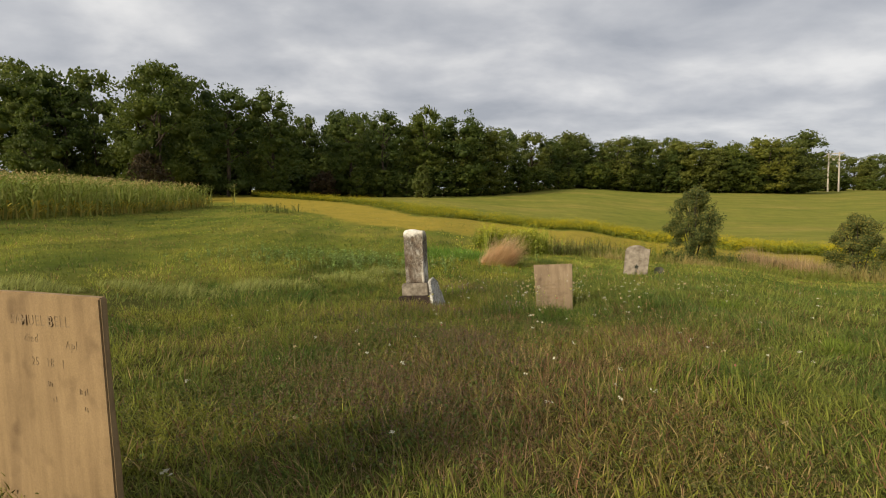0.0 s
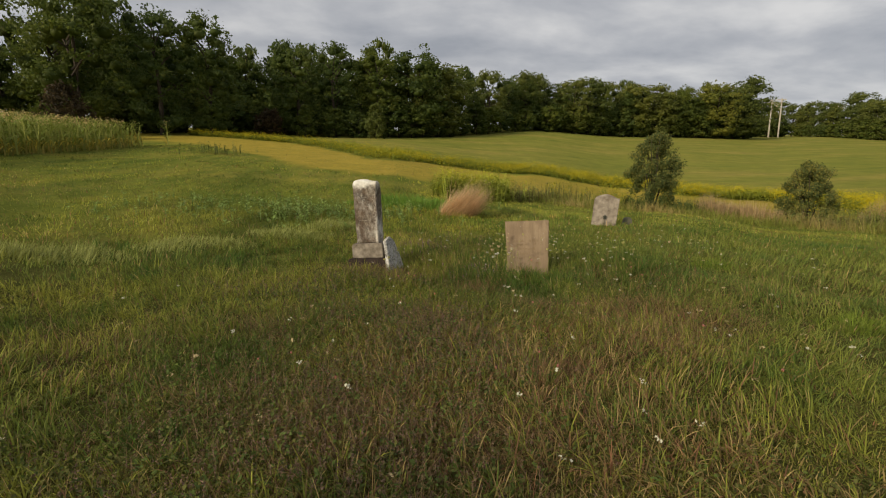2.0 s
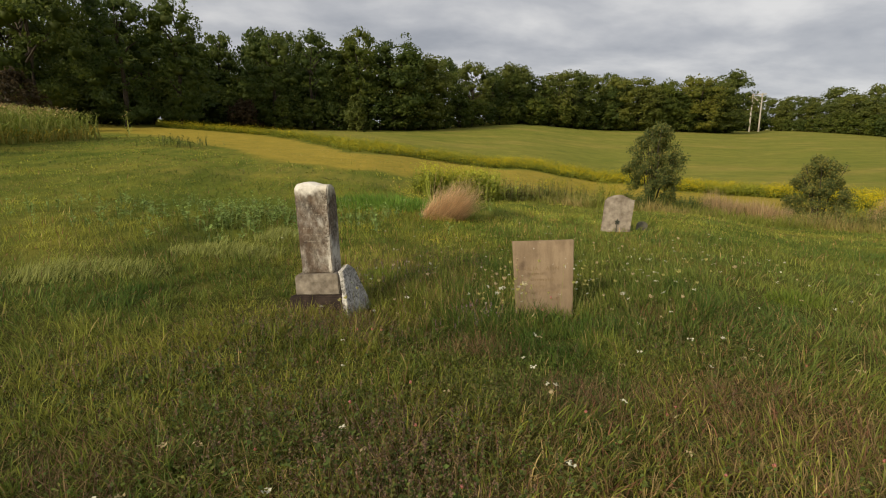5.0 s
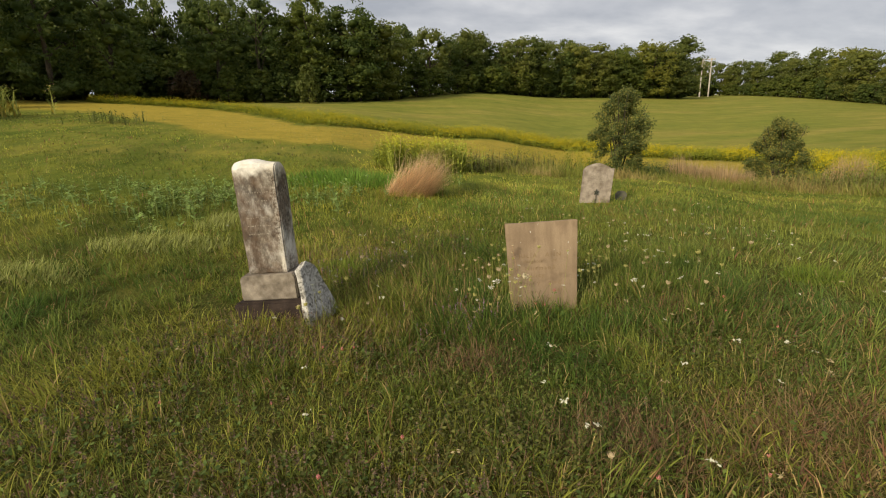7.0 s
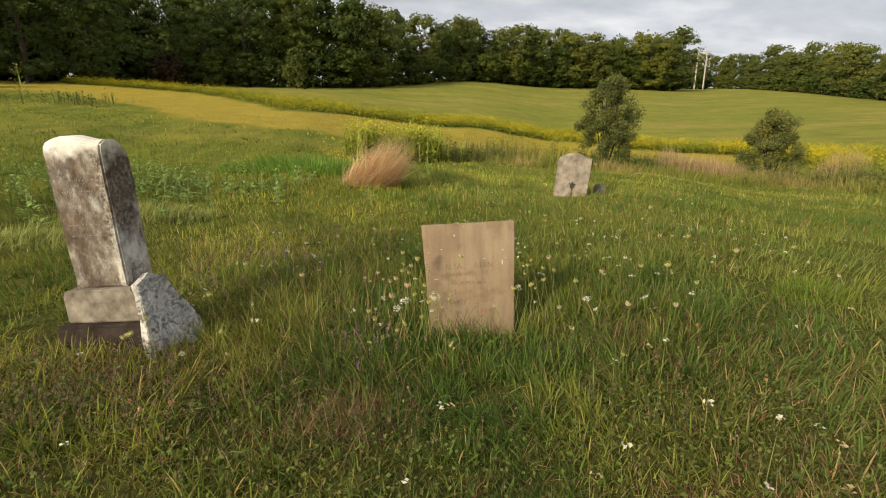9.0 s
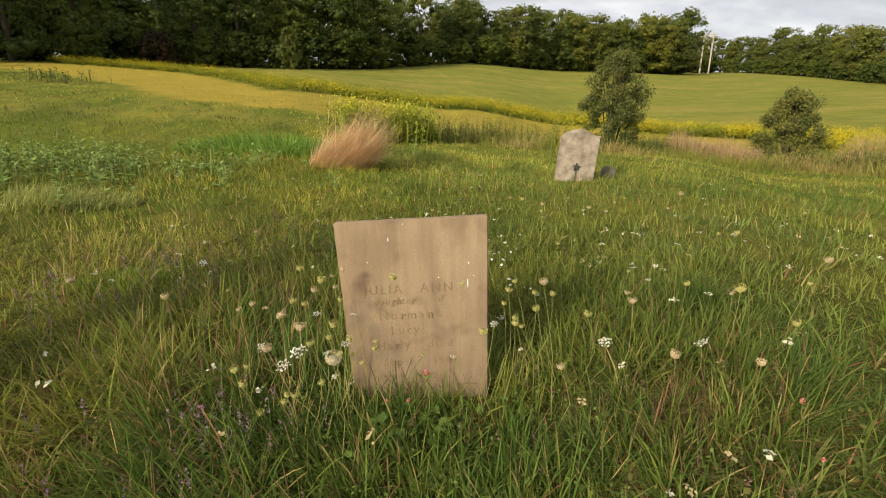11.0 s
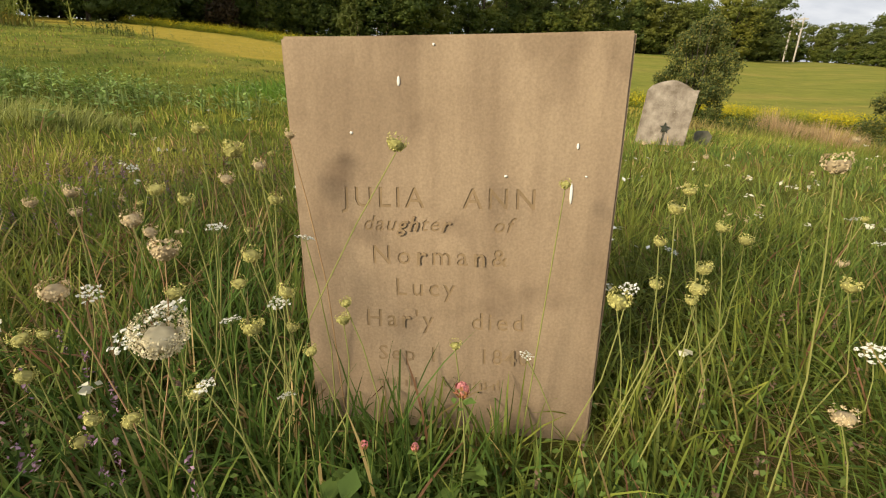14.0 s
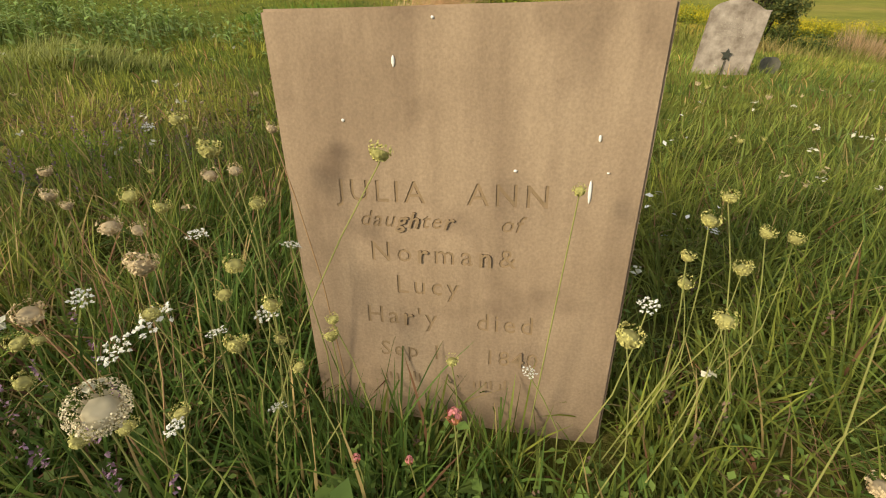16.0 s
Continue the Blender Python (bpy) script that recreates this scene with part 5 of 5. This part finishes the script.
def red_clover(seed, x, y, z, size=0.016):
    rng = np.random.default_rng(seed)
    root = tagged(new("red_clover"), "red clover with rosy round flower head in grass", "wildflower", "clovers in the meadow")
    bm = bmesh.new()
    stalk(bm, (0.01, 0.01, gz(x, y) - z - 0.02), (0, 0, -size * 0.5), 0.0018, 0.01)
    part("stem", bm, STEM_GREEN, root)
    n = 70
    d = rng.normal(0, 1, (n, 3))
    d /= np.linalg.norm(d, axis=1, keepdims=True)
    v, t = leaf_cards(rng, d * size * np.array([0.8, 0.8, 1.05]), d, size * 0.32, 0.3)
    f = smooth01(d[:, 2], -0.6, 0.5)
    c = mixc((0.46, 0.22, 0.09), (0.58, 0.22, 0.22), f) * rng.uniform(0.75, 1.25, (n, 1))
    tint_part("flower_head", v, t, np.repeat(c, 4, axis=0), root)
    b = np.array([(math.cos(k), math.sin(k), -0.4) for k in (0.3, 2.4, 4.5)])
    v, t = leaf_cards(rng, b * size * 1.1 + np.array([0, 0, -size * 1.6]), np.tile([0, 0, 1.0], (3, 1)), size * 0.9, 0.2)
    tint_part("leaves", v, t, np.tile([0.14, 0.22, 0.05], (12, 1)), root)
    root.matrix_world = pose(x, y, z)


red_clover(1, 2.20, 9.30, 0.30, 0.015)
red_clover(2, 2.02, 9.33, 0.16, 0.009)
red_clover(3, 2.12, 9.34, 0.14, 0.009)
for i in range(34):
    fx, fy = rngf.uniform(-1.2, 3.8), rngf.uniform(4.6, 9.2)
    if math.hypot(fx - 2.08, fy - 8.55) > 0.5:
        red_clover(20 + i, fx, fy, gz(fx, fy) + rngf.uniform(0.12, 0.24), rngf.uniform(0.008, 0.012))


def strew(name, seed, n, cx, cy, sx, sy, label, build):
    """One loose growth of small herbs about a centre."""
    rng = np.random.default_rng(seed)
    x, y = rng.normal(cx, sx, n), rng.normal(cy, sy, n)
    k = clear_of_stones(x, y) & untrodden(x, y)
    v, t, c = build(rng, x[k], y[k])
    return tagged(new(name, fast_mesh(name, v, t, [FLOWER], c)), label, "plants", kind="stuff")


def spikes(col_a, col_b, h0, h1, size, per):
    """Short stems with whorled brown-purple seed spikes."""
    def build(rng, x, y):
        n = len(x)
        h = rng.uniform(h0, h1, n)
        z = ground_z(x, y)
        st = blades(rng, x, y, h, np.full(n, 0.004), np.tile([0.16, 0.15, 0.05], (n, 1)) * rng.uniform(0.7, 1.2, (n, 1)), 0.12)
        k = np.repeat(np.arange(n), per)
        f = rng.uniform(0.62, 1.08, len(k))
        p = np.stack([x[k], y[k], z[k] + f * h[k]], -1) + rng.normal(0, size * 0.7, (len(k), 3))
        v, t = leaf_cards(rng, p, rng.normal(0, 1, (len(k), 3)), size)
        c = np.repeat(mixc(col_a, col_b, rng.random(len(k))) * rng.uniform(0.7, 1.25, (len(k), 1)), 4, axis=0)
        m = np.repeat(np.arange(n), 4)
        q = np.stack([x[m], y[m], z[m] + rng.uniform(0.1, 0.6, len(m)) * h[m]], -1) + rng.normal(0, 0.012, (len(m), 3))
        lv, lt = leaf_cards(rng, q, np.tile([0, 0, 1.0], (len(m), 1)), 0.016)
        lc = np.repeat(np.array([[0.10, 0.14, 0.035]]) * rng.uniform(0.7, 1.4, (len(m), 1)), 4, axis=0)
        return join([st, (v, t, c), (lv, lt, lc)])
    return build


BROWN_SPIKE = spikes((0.13, 0.085, 0.06), (0.25, 0.17, 0.115), 0.08, 0.20, 0.006, 13)
MAUVE_SPIKE = spikes((0.20, 0.11, 0.14), (0.38, 0.25, 0.34), 0.14, 0.26, 0.0055, 20)
for i, (cx, cy, sx, sy, n) in enumerate(((0.35, 6.55, 0.35, 0.35, 420), (-0.35, 7.0, 0.5, 0.4, 300), (-0.5, 5.2, 0.7, 0.6, 520), (0.1, 4.2, 0.5, 0.4, 300),
                                         (-1.5, 8.0, 0.6, 0.4, 260), (0.0, 8.9, 0.7, 0.3, 260), (2.9, 9.0, 0.8, 1.0, 160), (1.0, 11.8, 0.8, 0.7, 420))):
    strew("seed_spikes", 700 + i, n, cx, cy, sx, sy, "brownish purple seed spikes among the grass", BROWN_SPIKE)
for i, (cx, cy, sx, sy, n) in enumerate(((1.38, 9.35, 0.16, 0.16, 26), (0.9, 9.2, 0.25, 0.25, 14), (0.35, 11.0, 0.5, 0.35, 60))):
    strew("wild_basil", 720 + i, n, cx, cy, sx, sy, "mauve flowering wild basil among the grass", MAUVE_SPIKE)


def ground_leaves(size, colours, lift):
    def build(rng, x, y):
        n = len(x)
        p = np.stack([x, y, ground_z(x, y) + rng.uniform(0.01, lift, n)], -1)
        v, t = leaf_cards(rng, p, np.tile([0, 0, 1.0], (n, 1)), size, 0.45)
        f = rng.random(n)
        return v, t, np.repeat(mixc(colours[0], colours[1], f) * rng.uniform(0.7, 1.3, (n, 1)), 4, axis=0)
    return build


strew("clover_leaves", 740, 16000, 0.8, 6.6, 2.2, 1.9, "low clover and plantain leaves under the grass", ground_leaves(0.012, ((0.065, 0.10, 0.022), (0.15, 0.185, 0.04)), 0.11))
strew("clover_leaves", 741, 2600, 2.2, 9.4, 0.7, 0.5, "clover and plantain leaves at the foot of the slab", ground_leaves(0.010, ((0.085, 0.14, 0.03), (0.17, 0.23, 0.05)), 0.12))
strew("broad_leaves", 742, 44, 2.15, 9.28, 0.24, 0.07, "broad green leaves at the foot of the slab", ground_leaves(0.03, ((0.08, 0.14, 0.03), (0.14, 0.20, 0.045)), 0.12))
strew("white_asters", 743, 34, 3.03, 10.44, 0.12, 0.10, "small white asters in the grass", ground_leaves(0.014, ((0.75, 0.74, 0.68), (0.8, 0.8, 0.76)), 0.5))


def dots(rng, x, y):
    n = len(x)
    z = ground_z(x, y) + rng.uniform(0.16, 0.34, n)
    st = blades(rng, x, y, z - ground_z(x, y), np.full(n, 0.004), np.tile([0.26, 0.26, 0.09], (n, 1)), 0.05)
    k = np.repeat(np.arange(n), 7)
    p = np.stack([x[k], y[k], z[k]], -1) + rng.normal(0, 0.012, (len(k), 3)) * np.array([1, 1, 0.5])
    v, t = leaf_cards(rng, p, np.tile([0, 0, 1.0], (len(k), 1)), 0.011, 0.5)
    pale = (rng.random(n) < 0.55)[k]
    c = np.where(pale[:, None], np.array([0.60, 0.58, 0.44]), np.array([0.46, 0.37, 0.20]))
    return join([st, (v, t, np.repeat(c, 4, axis=0))])


strew("meadow_flowers", 750, 190, 3.4, 10.8, 2.4, 1.8, "scattered small white and straw flower heads", dots)
strew("meadow_flowers", 751, 60, 3.6, 5.6, 1.6, 1.6, "sparse white flower heads in the grass", dots)
strew("meadow_flowers", 752, 40, -1.0, 5.6, 1.5, 1.2, "sparse white flower heads in the grass", dots)

# paler wind-laid grass in the meadow's hollow
for i, (cx, cy, rx, ry) in enumerate(((-4.2, 11.5, 1.3, 0.5), (-2.6, 13.0, 1.0, 0.5), (-6.0, 10.3, 1.4, 0.5), (-1.6, 14.4, 0.9, 0.5), (-8.5, 9.2, 1.6, 0.5))):
    clump_grass("pale_grass", 760 + i, 1700, cx, cy, rx, ry, 0.16, 0.34, 0.012, (0.34, 0.36, 0.11), 0.6, "pale wind-laid grass in the meadow", 0.5)
for i, (cx, cy) in enumerate(((5.6, 9.4), (5.0, 6.2), (0.2, 11.4))):
    clump_grass("bright_grass", 770 + i, 700, cx, cy, 0.4, 0.3, 0.10, 0.22, 0.008, (0.19, 0.25, 0.035), 0.6, "bright yellow-green tuft in the meadow")
clump_grass("lush_grass", 780, 2600, 0.6, 20.5, 2.6, 1.6, 0.25, 0.5, 0.022, (0.16, 0.27, 0.04), 0.5, "lush green growth in the meadow's dip")


def straw(seed, n, spots, label):
    """Dead blades lying flat and crossing each other."""
    rng = np.random.default_rng(seed)
    k = rng.integers(0, len(spots), n)
    q = np.asarray(spots, dtype=float)[k]
    x, y = q[:, 0] + rng.normal(0, 1, n) * q[:, 2], q[:, 1] + rng.normal(0, 1, n) * q[:, 2] * 0.7
    ok = clear_of_stones(x, y) & (np.hypot(x - 2.09, y - 8.58) > 0.4)
    x, y = x[ok], y[ok]
    c = mixc((0.19, 0.10, 0.06), (0.42, 0.30, 0.15), rng.random(len(x)) ** 1.5) * rng.uniform(0.6, 1.2, (len(x), 1))
    v, t, c = blades(rng, x, y, rng.uniform(0.08, 0.26, len(x)), rng.uniform(0.002, 0.005, len(x)), c, 0.35, None, 3, 0.85)
    return tagged(new("straw", fast_mesh("straw", v, t, [GRASS], c)), label, "grass", kind="stuff")


straw(801, 24000, ((-0.8, 4.1, 0.6), (0.1, 4.4, 0.6), (-0.4, 5.4, 0.6), (0.3, 6.3, 0.5), (-1.6, 5.0, 0.6), (0.7, 4.2, 0.5), (1.3, 5.2, 0.4), (2.3, 5.6, 0.4), (2.7, 7.1, 0.35), (1.7, 7.3, 0.3), (-0.6, 4.6, 0.4), (-1.4, 6.8, 0.4), (0.2, 3.2, 0.4), (3.3, 6.4, 0.4), (-0.2, 9.3, 0.35),
                   (3.4, 9.0, 0.3), (1.2, 8.6, 0.25), (-2.8, 6.0, 0.5)), "brown dead grass lying matted in the meadow")
for i, (cx, cy, n) in enumerate(((25.6, 21.6, 240), (11.9, 27.4, 60), (28.5, 18.5, 160))):
    sp = 2.0 if n > 100 else 0.6
    weedy("goldenrod", 810 + i, np.stack([rngp.normal(cx, sp, n), rngp.normal(cy, sp * 0.7, n)], -1), "tall yellow goldenrod clump at the meadow edge", (0.20, 0.24, 0.05), (0.20, 0.25, 0.04), YELLOW, 0.7, 1.35, 0.20, 11, 14, 0.11)
weedy("shrub_undergrowth", 815, np.stack([rngp.uniform(12.8, 18.8, 560), rngp.normal(27.0, 0.5, 560)], -1), "dark green weeds about the foot of the shrub", (0.11, 0.13, 0.04), (0.10, 0.145, 0.035), (0.22, 0.17, 0.06), 0.4, 1.0, 0.20, 14, 2, 0.05)
edge_grass(816, 9000, ROD_FAR - 0.5, ROD_FAR + 6, -0.3, 1.1, 0.2, 0.45, "uncut green grass beyond the goldenrod")
DARK_HERBS = ground_leaves(0.012, ((0.075, 0.078, 0.022), (0.15, 0.15, 0.04)), 0.16)
for i, (cx, cy, sx, sy, n) in enumerate(((-0.9, 4.3, 0.8, 0.7, 3600), (-0.2, 6.4, 0.7, 0.6, 3200), (0.9, 7.4, 0.5, 0.4, 2600), (-2.2, 3.6, 0.6, 0.8, 3000), (1.6, 3.2, 0.5, 0.6, 2200), (3.2, 8.0, 0.5, 0.4, 1800))):
    strew("low_herbs", 820 + i, n, cx, cy, sx, sy, "dark green low herbs between the grass tufts", DARK_HERBS)
for i, (cx, cy, sx, sy, n) in enumerate(((-0.8, 3.9, 0.6, 0.5, 420), (0.4, 5.6, 0.5, 0.4, 320), (-0.6, 9.2, 0.5, 0.25, 240))):
    strew("seed_spikes", 830 + i, n, cx, cy, sx, sy, "brownish purple seed spikes among the grass", BROWN_SPIKE)
edge_grass(841, 6000, HAY_NEAR, ROD_NEAR, -0.34, 1.0, 0.08, 0.22, "short regrown stubble on the hay strip")
